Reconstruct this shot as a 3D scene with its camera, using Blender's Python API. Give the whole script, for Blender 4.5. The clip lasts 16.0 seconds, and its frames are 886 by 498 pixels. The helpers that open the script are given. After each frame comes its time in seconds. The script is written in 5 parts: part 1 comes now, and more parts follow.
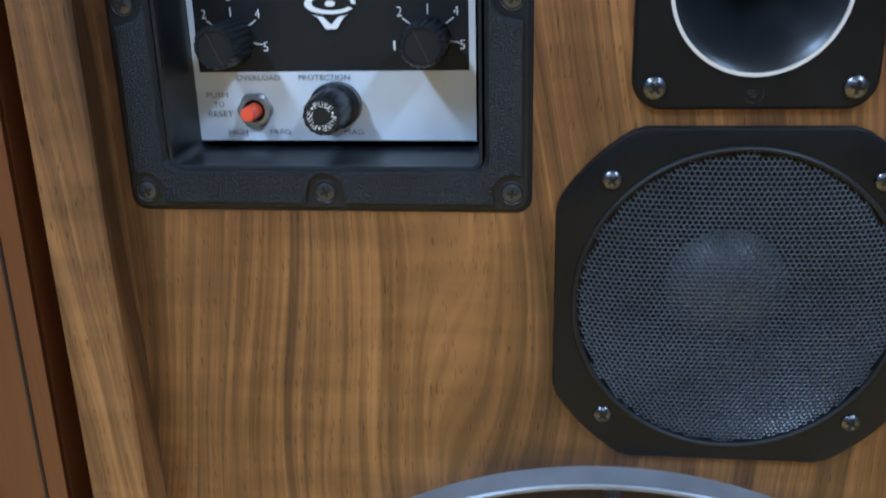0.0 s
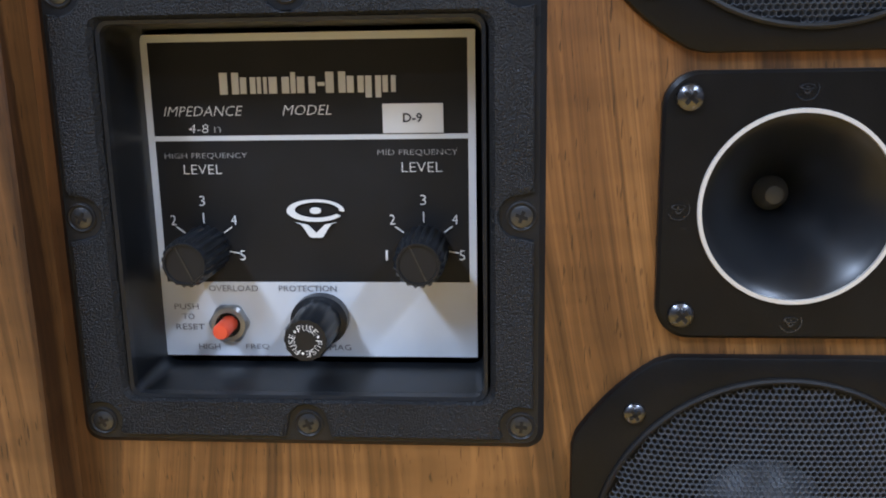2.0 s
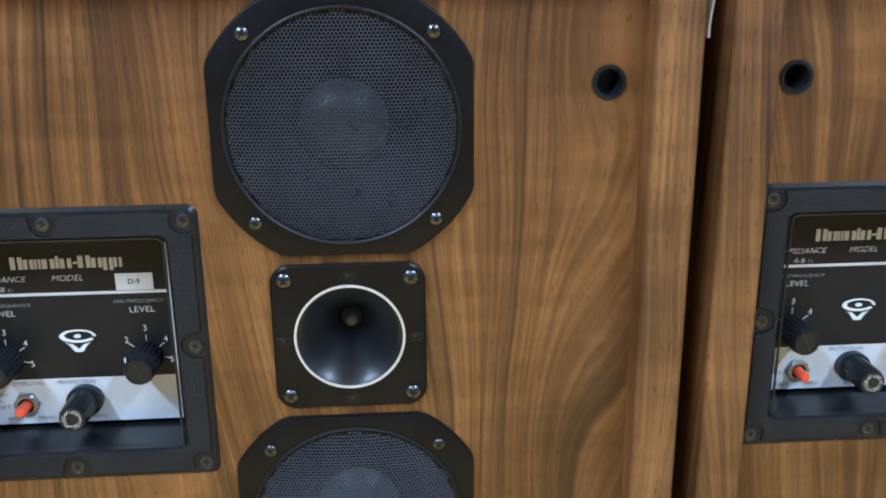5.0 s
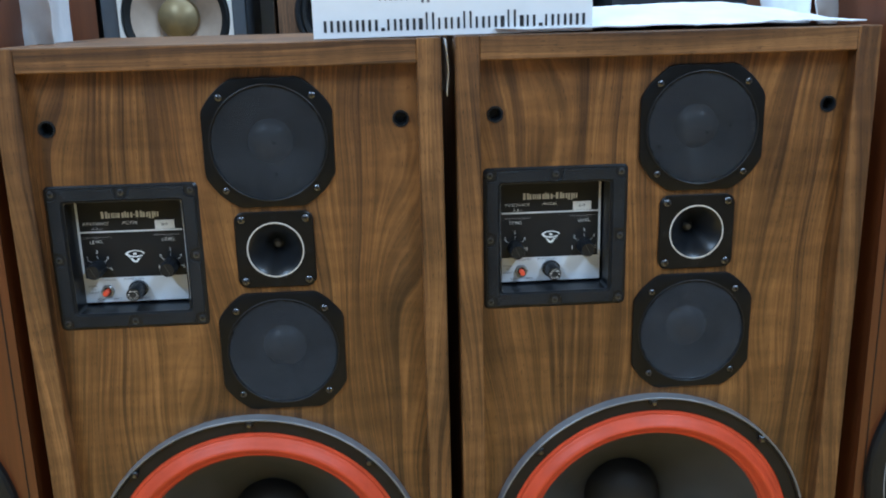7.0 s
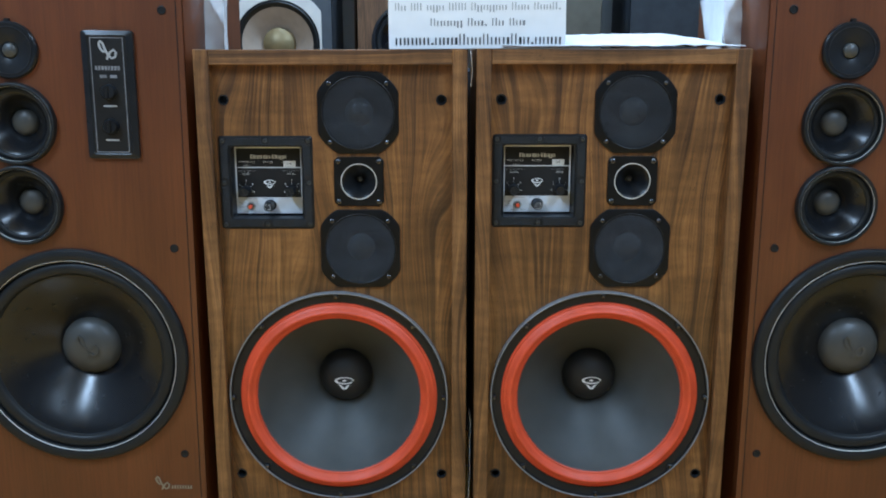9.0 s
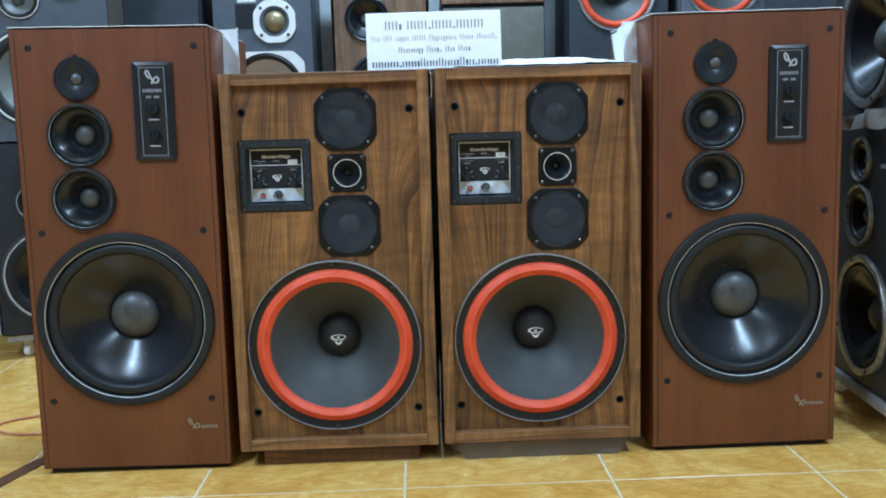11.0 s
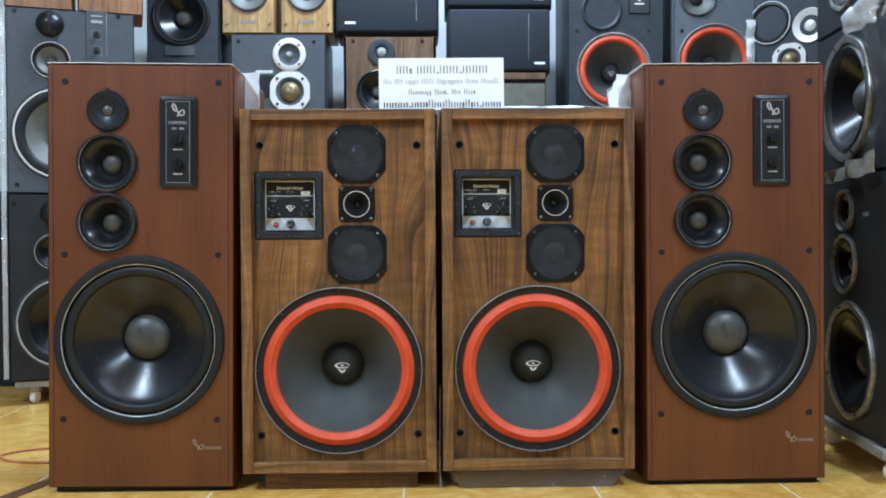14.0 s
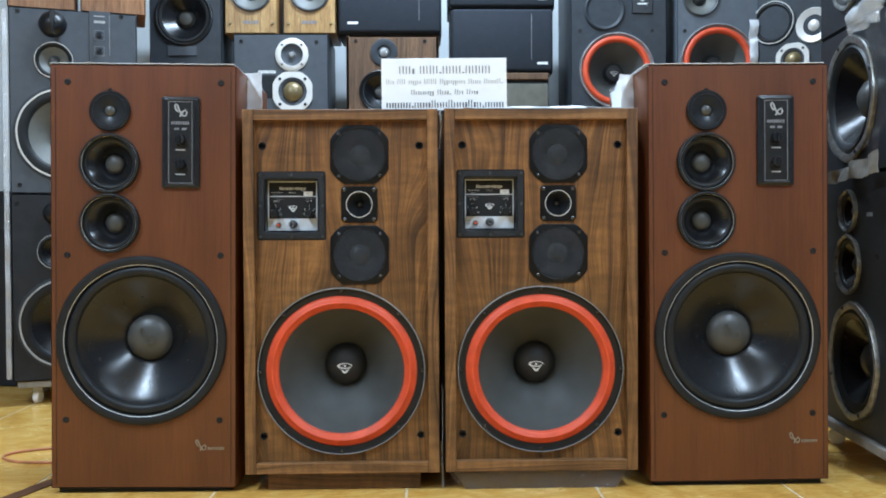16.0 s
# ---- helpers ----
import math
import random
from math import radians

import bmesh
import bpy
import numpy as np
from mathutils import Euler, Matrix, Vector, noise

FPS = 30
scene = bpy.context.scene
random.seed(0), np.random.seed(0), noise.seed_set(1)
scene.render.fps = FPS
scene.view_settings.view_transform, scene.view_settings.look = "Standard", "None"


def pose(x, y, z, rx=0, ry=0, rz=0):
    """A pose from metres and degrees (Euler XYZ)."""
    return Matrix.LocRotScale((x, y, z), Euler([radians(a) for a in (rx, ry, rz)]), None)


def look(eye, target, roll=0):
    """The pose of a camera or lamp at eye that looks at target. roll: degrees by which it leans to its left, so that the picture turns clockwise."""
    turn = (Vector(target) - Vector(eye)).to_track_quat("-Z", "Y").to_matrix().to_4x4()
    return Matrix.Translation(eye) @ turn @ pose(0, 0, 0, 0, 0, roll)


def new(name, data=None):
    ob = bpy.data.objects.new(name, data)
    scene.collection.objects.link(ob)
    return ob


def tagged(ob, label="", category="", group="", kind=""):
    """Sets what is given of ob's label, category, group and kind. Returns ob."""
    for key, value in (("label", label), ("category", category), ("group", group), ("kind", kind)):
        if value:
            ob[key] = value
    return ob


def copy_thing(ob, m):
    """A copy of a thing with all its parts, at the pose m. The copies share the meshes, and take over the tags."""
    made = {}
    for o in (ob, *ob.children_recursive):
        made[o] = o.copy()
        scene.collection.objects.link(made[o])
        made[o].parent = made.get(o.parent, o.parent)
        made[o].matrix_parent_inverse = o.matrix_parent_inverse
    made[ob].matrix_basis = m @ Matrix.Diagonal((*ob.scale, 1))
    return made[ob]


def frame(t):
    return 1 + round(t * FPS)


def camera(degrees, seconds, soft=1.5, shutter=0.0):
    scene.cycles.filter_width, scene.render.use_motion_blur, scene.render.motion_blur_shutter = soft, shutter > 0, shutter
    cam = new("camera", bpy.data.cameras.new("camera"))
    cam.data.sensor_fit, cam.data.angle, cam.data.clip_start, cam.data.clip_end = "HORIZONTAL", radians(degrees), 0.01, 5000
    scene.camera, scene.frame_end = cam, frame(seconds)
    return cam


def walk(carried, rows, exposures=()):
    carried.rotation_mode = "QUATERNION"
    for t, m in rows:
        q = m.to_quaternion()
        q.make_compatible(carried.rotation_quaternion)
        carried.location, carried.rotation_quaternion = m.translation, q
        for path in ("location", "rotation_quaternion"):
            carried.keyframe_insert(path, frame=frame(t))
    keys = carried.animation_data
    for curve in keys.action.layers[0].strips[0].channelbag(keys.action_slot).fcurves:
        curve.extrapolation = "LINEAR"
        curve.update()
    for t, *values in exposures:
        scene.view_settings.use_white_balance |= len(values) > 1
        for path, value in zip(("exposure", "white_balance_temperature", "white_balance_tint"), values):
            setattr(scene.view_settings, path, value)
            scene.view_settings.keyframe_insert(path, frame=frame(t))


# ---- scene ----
cam = camera(53.1, 16.0, soft=1.9, shutter=0.2)
PATH = [
    (0, (0.107, 0.005, 0.671), (-0.119, 1.881, 0.0130), -1.4),
    (0.5, (0.097, 0.027, 0.691), (-0.086, 1.944, 0.1480), -1.3),
    (1, (0.093, 0.045, 0.703), (-0.063, 1.982, 0.2240), -1.1),
    (1.5, (0.092, 0.051, 0.708), (-0.058, 1.995, 0.2560), -1.1),
    (2, (0.091, 0.052, 0.704), (-0.059, 1.998, 0.2600), -1.0),
    (2.5, (0.098, 0.052, 0.708), (-0.035, 2.002, 0.2810), -0.8),
    (3, (0.103, 0.05, 0.703), (-0.028, 1.997, 0.2610), -0.6),
    (3.5, (0.115, 0.036, 0.705), (0.013, 1.977, 0.2270), -0.7),
    (4, (0.156, 0.02, 0.75), (0.16, 1.947, 0.2110), -1.0),
    (4.5, (0.196, -0.045, 0.827), (0.274, 1.849, 0.1850), -0.4),
    (4.7, (0.197, -0.076, 0.834), (0.309, 1.828, 0.232), -0.3),
    (6.8, (0.292, -0.554, 0.905), (0.421, 1.367, 0.363), -1.4),
    (7, (0.299, -0.604, 0.898), (0.424, 1.323, 0.379), -1.4),
    (7.5, (0.337, -0.701, 0.88), (0.403, 1.235, 0.382), -1.5),
    (8, (0.366, -0.826, 0.887), (0.323, 1.109, 0.383), -2.7),
    (8.5, (0.346, -0.973, 0.909), (0.327, 0.958, 0.39), -1.4),
    (8.7, (0.328, -1.049, 0.892), (0.316, 0.894, 0.415), -0.0),
    (10.8, (0.322, -1.596, 0.809), (0.38, 0.375, 0.474), -1.6),
    (11, (0.331, -1.62, 0.758), (0.385, 0.359, 0.475), -1.6),
    (11.5, (0.343, -1.655, 0.627), (0.403, 0.34, 0.498), -1.6),
    (12, (0.319, -1.69, 0.599), (0.406, 0.308, 0.538), -1.9),
    (12.5, (0.322, -1.726, 0.59), (0.391, 0.273, 0.544), -0.9),
    (13, (0.322, -1.725, 0.591), (0.415, 0.272, 0.554), -0.5),
    (13.5, (0.322, -1.73, 0.589), (0.398, 0.268, 0.552), -0.3),
    (14, (0.322, -1.731, 0.589), (0.377, 0.268, 0.55), -0.3),
    (14.5, (0.322, -1.729, 0.59), (0.372, 0.27, 0.55), -0.2),
    (15, (0.322, -1.729, 0.59), (0.371, 0.27, 0.551), -0.3),
    (15.5, (0.322, -1.729, 0.59), (0.371, 0.27, 0.551), -0.2),
    (16, (0.322, -1.728, 0.59), (0.371, 0.271, 0.551), -0.3),
]
LIGHTNESS = [(0, 0.13, 5150, 10), (1.5, 0.16, 5750, 17), (3, 0.12, 6000, 18), (4, 0.12, 6450, 20), (4.5, 0.44, 5500, 13), (7, -0.18, 5400, 6), (8.5, -0.16, 5400, 6), (11, 0.26, 5350, 2), (12.5, 0.34, 5700, 6), (16, 0.28, 6000, 7)]
walk(cam, [(t, look(eye, target, roll)) for t, eye, target, roll in PATH], LIGHTNESS)

# ---- world and lights ----
world = bpy.data.worlds.new("world")
scene.world = world
world.use_nodes = True
world.node_tree.nodes["Background"].inputs[0].default_value = (0.75, 0.85, 1.0, 1)
world.node_tree.nodes["Background"].inputs[1].default_value = 0.3


def tube(x, y, z, lx, ly, power, rot=0.0):
    d = bpy.data.lights.new("ceiling_tube_light", "AREA")
    d.shape, d.size, d.size_y, d.energy, d.color = "RECTANGLE", lx, ly, power, (0.68, 0.83, 1.0)
    o = new("ceiling_tube_light", d)
    o.matrix_world = pose(x, y, z, 0, 0, rot)
    return o


tube(-1.25, -1.45, 2.72, 0.26, 1.3, 84)
tube(1.75, -1.45, 2.72, 0.26, 1.3, 74)
# two more lamps, added as fill over the rear row and behind the camera
tube(0.35, 1.25, 2.72, 1.2, 0.12, 66)
tube(0.3, -3.0, 2.72, 1.2, 0.12, 18)


# ---- materials ----
def nodes_of(name):
    m = bpy.data.materials.new(name)
    m.use_nodes = True
    return m, m.node_tree.nodes, m.node_tree.links, m.node_tree.nodes["Principled BSDF"]


def ramp(n, stops):
    r = n.new("ShaderNodeValToRGB")
    while len(r.color_ramp.elements) < len(stops):
        r.color_ramp.elements.new(0.5)
    for e, (p, c) in zip(r.color_ramp.elements, stops):
        e.position, e.color = p, (*c, 1)
    return r


def coords(n, l, scale, shift=0.0):
    tc, info = n.new("ShaderNodeTexCoord"), n.new("ShaderNodeObjectInfo")
    mul = n.new("ShaderNodeVectorMath")
    mul.operation = "MULTIPLY_ADD"
    l.new(info.outputs["Random"], mul.inputs[0])
    mul.inputs[1].default_value = (shift, shift * 0.7, shift * 1.3)
    l.new(tc.outputs["Object"], mul.inputs[2])
    mp = n.new("ShaderNodeMapping")
    mp.inputs["Scale"].default_value = scale
    l.new(mul.outputs[0], mp.inputs["Vector"])
    return mp.outputs[0]


def noise_tex(n, l, vec, scale, detail=4.0, rough=0.55, dist=0.0):
    t = n.new("ShaderNodeTexNoise")
    t.inputs["Scale"].default_value, t.inputs["Detail"].default_value = scale, detail
    t.inputs["Roughness"].default_value, t.inputs["Distortion"].default_value = rough, dist
    l.new(vec, t.inputs["Vector"])
    return t.outputs["Fac"]


def blend(n, l, fac, a, b, mode="MIX"):
    m = n.new("ShaderNodeMix")
    m.data_type, m.blend_type = "RGBA", mode
    for v, sock in ((fac, m.inputs[0]), (a, m.inputs[6]), (b, m.inputs[7])):
        if isinstance(v, (int, float)):
            sock.default_value = v
        elif isinstance(v, tuple):
            sock.default_value = (*v, 1)
        else:
            l.new(v, sock)
    return m.outputs[2]


def bump(n, l, bsdf, height, strength, distance):
    b = n.new("ShaderNodeBump")
    b.inputs["Strength"].default_value, b.inputs["Distance"].default_value = strength, distance
    l.new(height, b.inputs["Height"])
    l.new(b.outputs[0], bsdf.inputs["Normal"])


def plain(name, col, rough=0.5, metal=0.0, vary=0.25, scale=30.0, grain=0.0, grain_scale=900.0, coat=0.0, spec=0.5):
    """Paint, plastic or metal with blotches, uneven gloss and optional grain."""
    m, n, l, b = nodes_of(name)
    v = coords(n, l, (1, 1, 1), 3.0)
    f = noise_tex(n, l, v, scale, 5.0)
    lo, hi = tuple(c * (1 - vary) for c in col), tuple(min(1, c * (1 + vary)) for c in col)
    r = ramp(n, [(0.3, lo), (0.7, hi)])
    l.new(f, r.inputs[0])
    l.new(r.outputs[0], b.inputs["Base Color"])
    b.inputs["Metallic"].default_value = metal
    b.inputs["Coat Weight"].default_value = coat
    b.inputs["Specular IOR Level"].default_value = spec
    g = noise_tex(n, l, v, scale * 4, 3.0)
    mr = n.new("ShaderNodeMapRange")
    mr.inputs["To Min"].default_value, mr.inputs["To Max"].default_value = max(0.02, rough - 0.07), min(1, rough + 0.07)
    l.new(g, mr.inputs["Value"])
    l.new(mr.outputs[0], b.inputs["Roughness"])
    if grain:
        bump(n, l, b, noise_tex(n, l, v, grain_scale, 2.0), grain, 0.0006 if grain < 1 else 0.0010)
    return m


def wood(name, dark, mid, light, streak, rough, wide=22.0, along="z", gloss=0.0, streak_pos=(0.36, 0.52), fine=0.25):
    """Veneer: broad figure, dark streaks and fine pores that run along one axis."""
    m, n, l, b = nodes_of(name)

    def sc(a, c):
        return (a, a, c) if along == "z" else (c, a, a)
    broad = noise_tex(n, l, coords(n, l, sc(wide, wide * 0.06), 7.0), 1.0, 3.0, 0.5, 0.6)
    r = ramp(n, [(0.28, dark), (0.5, mid), (0.74, light)])
    l.new(broad, r.inputs[0])
    s = noise_tex(n, l, coords(n, l, sc(wide * 1.9, wide * 0.11), 11.0), 1.0, 5.0, 0.6, 1.1)
    sr = ramp(n, [(streak_pos[0], (1, 1, 1)), (streak_pos[1], (0, 0, 0))])
    l.new(s, sr.inputs[0])
    c = blend(n, l, sr.outputs[0], r.outputs[0], streak)
    pores = noise_tex(n, l, coords(n, l, sc(wide * 22, wide * 0.9), 5.0), 1.0, 3.0, 0.7)
    pr = ramp(n, [(0.35, (1 - fine * 2, 1 - fine * 2, 1 - fine * 2)), (0.6, (1, 1, 1))])
    l.new(pores, pr.inputs[0])
    c = blend(n, l, 1.0, c, pr.outputs[0], "MULTIPLY")
    ticks = noise_tex(n, l, coords(n, l, sc(1050, 7), 9.0), 1.0, 2.0, 0.6)
    tk = ramp(n, [(0.36, (0.60, 0.54, 0.50)), (0.47, (1, 1, 1))])
    l.new(ticks, tk.inputs[0])
    c = blend(n, l, 0.4, c, tk.outputs[0], "MULTIPLY")
    stain = noise_tex(n, l, coords(n, l, (5, 5, 3), 4.0), 1.0, 3.0)
    st = ramp(n, [(0.35, (0.72, 0.72, 0.72)), (0.6, (1, 1, 1))])
    l.new(stain, st.inputs[0])
    c = blend(n, l, 0.8, c, st.outputs[0], "MULTIPLY")
    l.new(c, b.inputs["Base Color"])
    b.inputs["Roughness"].default_value = rough
    b.inputs["Coat Weight"].default_value = gloss
    b.inputs["Coat Roughness"].default_value = 0.25
    bump(n, l, b, pores, 0.12, 0.0004)
    return m


def walnut_wood(name, dark, mid, light, streak, along="z", meander=0.11, lines=1.0, rough=0.40):
    """Walnut: meandering growth bands with dark lines, cross mottle and fine fibres."""
    m, n, l, b = nodes_of(name)
    tc, info = n.new("ShaderNodeTexCoord"), n.new("ShaderNodeObjectInfo")
    sep = n.new("ShaderNodeSeparateXYZ")
    l.new(tc.outputs["Object"], sep.inputs[0])
    cross, run = (sep.outputs[0], sep.outputs[2]) if along == "z" else (sep.outputs[2], sep.outputs[0])

    def calc(op, p, q, r=None):
        k = n.new("ShaderNodeMath")
        k.operation = op
        for v, sock in zip((p, q, r), k.inputs):
            if v is None:
                continue
            if isinstance(v, (int, float)):
                sock.default_value = v
            else:
                l.new(v, sock)
        return k.outputs[0]

    # depth is folded into the cross direction so that the sides carry grain too
    cross = calc("MULTIPLY_ADD", sep.outputs[1], 0.9, cross)
    seed = calc("MULTIPLY", info.outputs["Random"], 37.0)

    def field(u, su, sr, scale=1.0, detail=2.0, rgh=0.5, dist=0.0, off=0.0):
        c = n.new("ShaderNodeCombineXYZ")
        l.new(calc("MULTIPLY", u, su), c.inputs[0])
        l.new(calc("MULTIPLY", run, sr), c.inputs[1])
        l.new(calc("ADD", seed, off), c.inputs[2])
        return noise_tex(n, l, c.outputs[0], scale, detail, rgh, dist)

    bend = field(cross, 5.0, 1.5, detail=1.5, off=1.0)
    wave = field(cross, 22.0, 5.0, detail=2.0, off=2.0)
    grain = calc("MULTIPLY_ADD", bend, meander * 2.2, cross)
    grain = calc("MULTIPLY_ADD", wave, 0.010, grain)
    bands = field(grain, 42.0, 0.5, detail=4.0, rgh=0.62, off=3.0)
    r = ramp(n, [(0.35, dark), (0.48, mid), (0.64, light)])
    l.new(bands, r.inputs[0])
    c = r.outputs[0]
    # dark lines with one sharp edge
    saw = calc("FRACT", calc("MULTIPLY", grain, 24.0), None)
    edge = ramp(n, [(0.0, (0, 0, 0)), (0.55, (0.0, 0.0, 0.0)), (0.88, (0.8, 0.8, 0.8)), (0.97, (1, 1, 1)), (1.0, (0, 0, 0))])
    l.new(saw, edge.inputs[0])
    where = field(grain, 11.0, 1.1, detail=2.0, off=4.0)
    wr = ramp(n, [(0.36, (0.15, 0.15, 0.15)), (0.50, (lines, lines, lines))])
    l.new(where, wr.inputs[0])
    c = blend(n, l, blend(n, l, 1.0, edge.outputs[0], wr.outputs[0], "MULTIPLY"), c, streak)
    thin = field(grain, 95.0, 0.9, detail=3.0, rgh=0.6, off=5.0)
    tr = ramp(n, [(0.34, (0.9 * lines, 0.9 * lines, 0.9 * lines)), (0.45, (0, 0, 0))])
    l.new(thin, tr.inputs[0])
    c = blend(n, l, tr.outputs[0], c, streak)
    # smoky patches, cross mottle, pores and fibres
    for su, sr, lo, hi, p0, p1, det in (
            (7.0, 5.0, 0.64, 1.08, 0.34, 0.58, 3.0),        # smoky patches
            (15.0, 60.0, 0.82, 1.10, 0.35, 0.65, 3.0),      # cross mottle
            (230.0, 4.5, 0.70, 1.14, 0.36, 0.64, 3.0),      # fibre streaks
            (700.0, 9.0, 0.74, 1.10, 0.36, 0.62, 2.0),      # fine fibres
            (1150.0, 110.0, 0.45, 1.0, 0.28, 0.34, 1.0)):     # pores
        f = field(grain if 100 < su < 900 else cross, su, sr, detail=det, off=su)
        fr = ramp(n, [(p0, (lo, lo * 0.985, lo * 0.965)), (p1, (hi, hi, hi))])
        l.new(f, fr.inputs[0])
        c = blend(n, l, 1.0, c, fr.outputs[0], "MULTIPLY")
    l.new(c, b.inputs["Base Color"])
    gl = n.new("ShaderNodeMapRange")
    gl.inputs["To Min"].default_value, gl.inputs["To Max"].default_value = rough + 0.08, rough - 0.06
    l.new(bands, gl.inputs["Value"])
    l.new(gl.outputs[0], b.inputs["Roughness"])
    bump(n, l, b, field(cross, 900.0, 30.0, detail=2.0, off=8.0), 0.10, 0.0003)
    return m


WALNUT = walnut_wood("walnut_veneer", (0.178, 0.077, 0.0220), (0.240, 0.107, 0.0310), (0.285, 0.132, 0.040), (0.062, 0.027, 0.0115), lines=0.76)
WALNUT_EDGE = walnut_wood("walnut_edging", (0.180, 0.081, 0.025), (0.250, 0.116, 0.037), (0.300, 0.144, 0.048), (0.075, 0.033, 0.014), "z", 0.05, 0.8, 0.46)
WALNUT_RAIL = walnut_wood("walnut_edging_level", (0.165, 0.075, 0.024), (0.245, 0.115, 0.038), (0.295, 0.144, 0.050), (0.075, 0.034, 0.015), "x", 0.03, 0.6, 0.46)
CHERRY = wood("cherry_veneer", (0.128, 0.0365, 0.0108), (0.146, 0.0435, 0.0125), (0.165, 0.051, 0.0150), (0.118, 0.033, 0.0098), 0.40, 11.0, "z", 0.15, (0.3, 0.5), 0.07)
PINE = wood("pale_oak_veneer", (0.48, 0.27, 0.09), (0.60, 0.36, 0.13), (0.70, 0.45, 0.18), (0.40, 0.21, 0.07), 0.45, 30.0)
ORANGE_WOOD = wood("orange_teak_veneer", (0.36, 0.155, 0.062), (0.43, 0.20, 0.085), (0.50, 0.25, 0.115), (0.30, 0.13, 0.05), 0.5, 24.0)
TEAK = wood("brown_teak_veneer", (0.15, 0.075, 0.035), (0.21, 0.11, 0.05), (0.27, 0.15, 0.075), (0.10, 0.05, 0.02), 0.5, 24.0)
RED_TEAK = wood("red_teak_veneer", (0.12, 0.035, 0.015), (0.17, 0.05, 0.022), (0.21, 0.07, 0.03), (0.08, 0.02, 0.01), 0.45, 24.0)
BLACK_ABS = plain("black_grained_plastic", (0.0135, 0.0148, 0.017), 0.42, grain=1.0, grain_scale=1500.0, spec=0.32)
BLACK_SMOOTH = plain("black_smooth_plastic", (0.014, 0.015, 0.017), 0.3, spec=0.3)
BLACK_PAINT = plain("black_enamel", (0.013, 0.0125, 0.0125), 0.45, spec=0.3)
LIP = plain("polished_black_lip", (0.03, 0.032, 0.036), 0.12)
BLACK_GLOSS = plain("black_gloss_plastic", (0.008, 0.009, 0.011), 0.33)
FLANGE = plain("black_matt_flange", (0.0075, 0.0072, 0.0072), 0.36, grain=0.15, spec=0.2)
WIRE = plain("black_wire_mesh", (0.082, 0.087, 0.098), 0.30, 0.2)
PLATE_BLACK = plain("printed_black_metal", (0.012, 0.012, 0.013), 0.5, spec=0.3)
SILVER = plain("brushed_aluminium", (0.70, 0.72, 0.74), 0.45, 0.1, 0.06)
LIGHT_RING = plain("satin_silver_ring", (0.72, 0.69, 0.64), 0.4, 0.2, 0.05)
SCREW_STEEL = plain("dull_nickel_screw", (0.13, 0.13, 0.138), 0.28, 1.0, 0.1)
BLACK_SCREW = plain("blackened_screw", (0.085, 0.088, 0.094), 0.34, 0.8, 0.2)
DARK_STEEL = plain("dark_steel", (0.12, 0.12, 0.13), 0.33, 0.9, 0.2)
RIM_GREY = plain("pale_grey_cast_rim", (0.26, 0.27, 0.285), 0.42, 0.35, 0.2)
ZINC = plain("zinc_grey_metal", (0.36, 0.36, 0.35), 0.4, 0.8, 0.15)
PRINT = plain("off_white_print", (0.80, 0.80, 0.78), 0.6, vary=0.06)
NAME_PRINT = plain("grey_white_print", (0.62, 0.62, 0.61), 0.6, vary=0.06)
PRINT_DIM = plain("grey_print", (0.40, 0.40, 0.40), 0.6, vary=0.06)
INK = plain("dark_ink", (0.03, 0.03, 0.033), 0.6)
INK_SOFT = plain("worn_grey_ink", (0.20, 0.20, 0.21), 0.6)
PAPER = plain("white_card", (0.88, 0.88, 0.88), 0.6, vary=0.03)
STICKER = plain("cream_sticker", (0.72, 0.71, 0.68), 0.5, vary=0.05)
RED = plain("red_foam_surround", (0.66, 0.075, 0.022), 0.5, vary=0.12, grain=0.3, grain_scale=500)
RED_BUTTON = plain("orange_red_plastic", (0.85, 0.10, 0.04), 0.35, vary=0.08)
CONE_GREY = plain("grey_paper_cone", (0.066, 0.068, 0.064), 0.46, vary=0.22, scale=9.0, grain=0.25, grain_scale=350)
CONE_BLACK = plain("black_poly_cone", (0.007, 0.0075, 0.009), 0.25, vary=0.2, scale=12.0)
CAP_BLACK = plain("black_dust_cap", (0.019, 0.019, 0.019), 0.58, vary=0.2)
CAP_MARK = plain("embossed_cap_mark", (0.06, 0.059, 0.054), 0.45)
CAP_GREY = plain("grey_olive_dust_cap", (0.06, 0.059, 0.054), 0.42, vary=0.15)
RUBBER = plain("black_rubber_surround", (0.014, 0.015, 0.016), 0.45, vary=0.2, spec=0.3)
GREY_PAINT = plain("slate_grey_paint", (0.060, 0.068, 0.080), 0.5, vary=0.12)
PALE_SLATE = plain("pale_slate_paint", (0.105, 0.118, 0.135), 0.5, vary=0.12)
DARK_GREY = plain("charcoal_vinyl", (0.035, 0.04, 0.047), 0.5, vary=0.15, grain=0.3, spec=0.3)
BLACK_VINYL = plain("black_vinyl", (0.02, 0.021, 0.024), 0.5, vary=0.2, grain=0.3, spec=0.3)
CLOTH = plain("black_grille_cloth", (0.014, 0.018, 0.026), 0.85, vary=0.12, grain=0.8, grain_scale=600)
TAN_CLOTH = plain("tan_grille_cloth", (0.12, 0.11, 0.085), 0.9, vary=0.12, grain=0.8, grain_scale=600)
STACK_RIM = plain("worn_grey_rim", (0.085, 0.088, 0.092), 0.4, 0.3, 0.3)
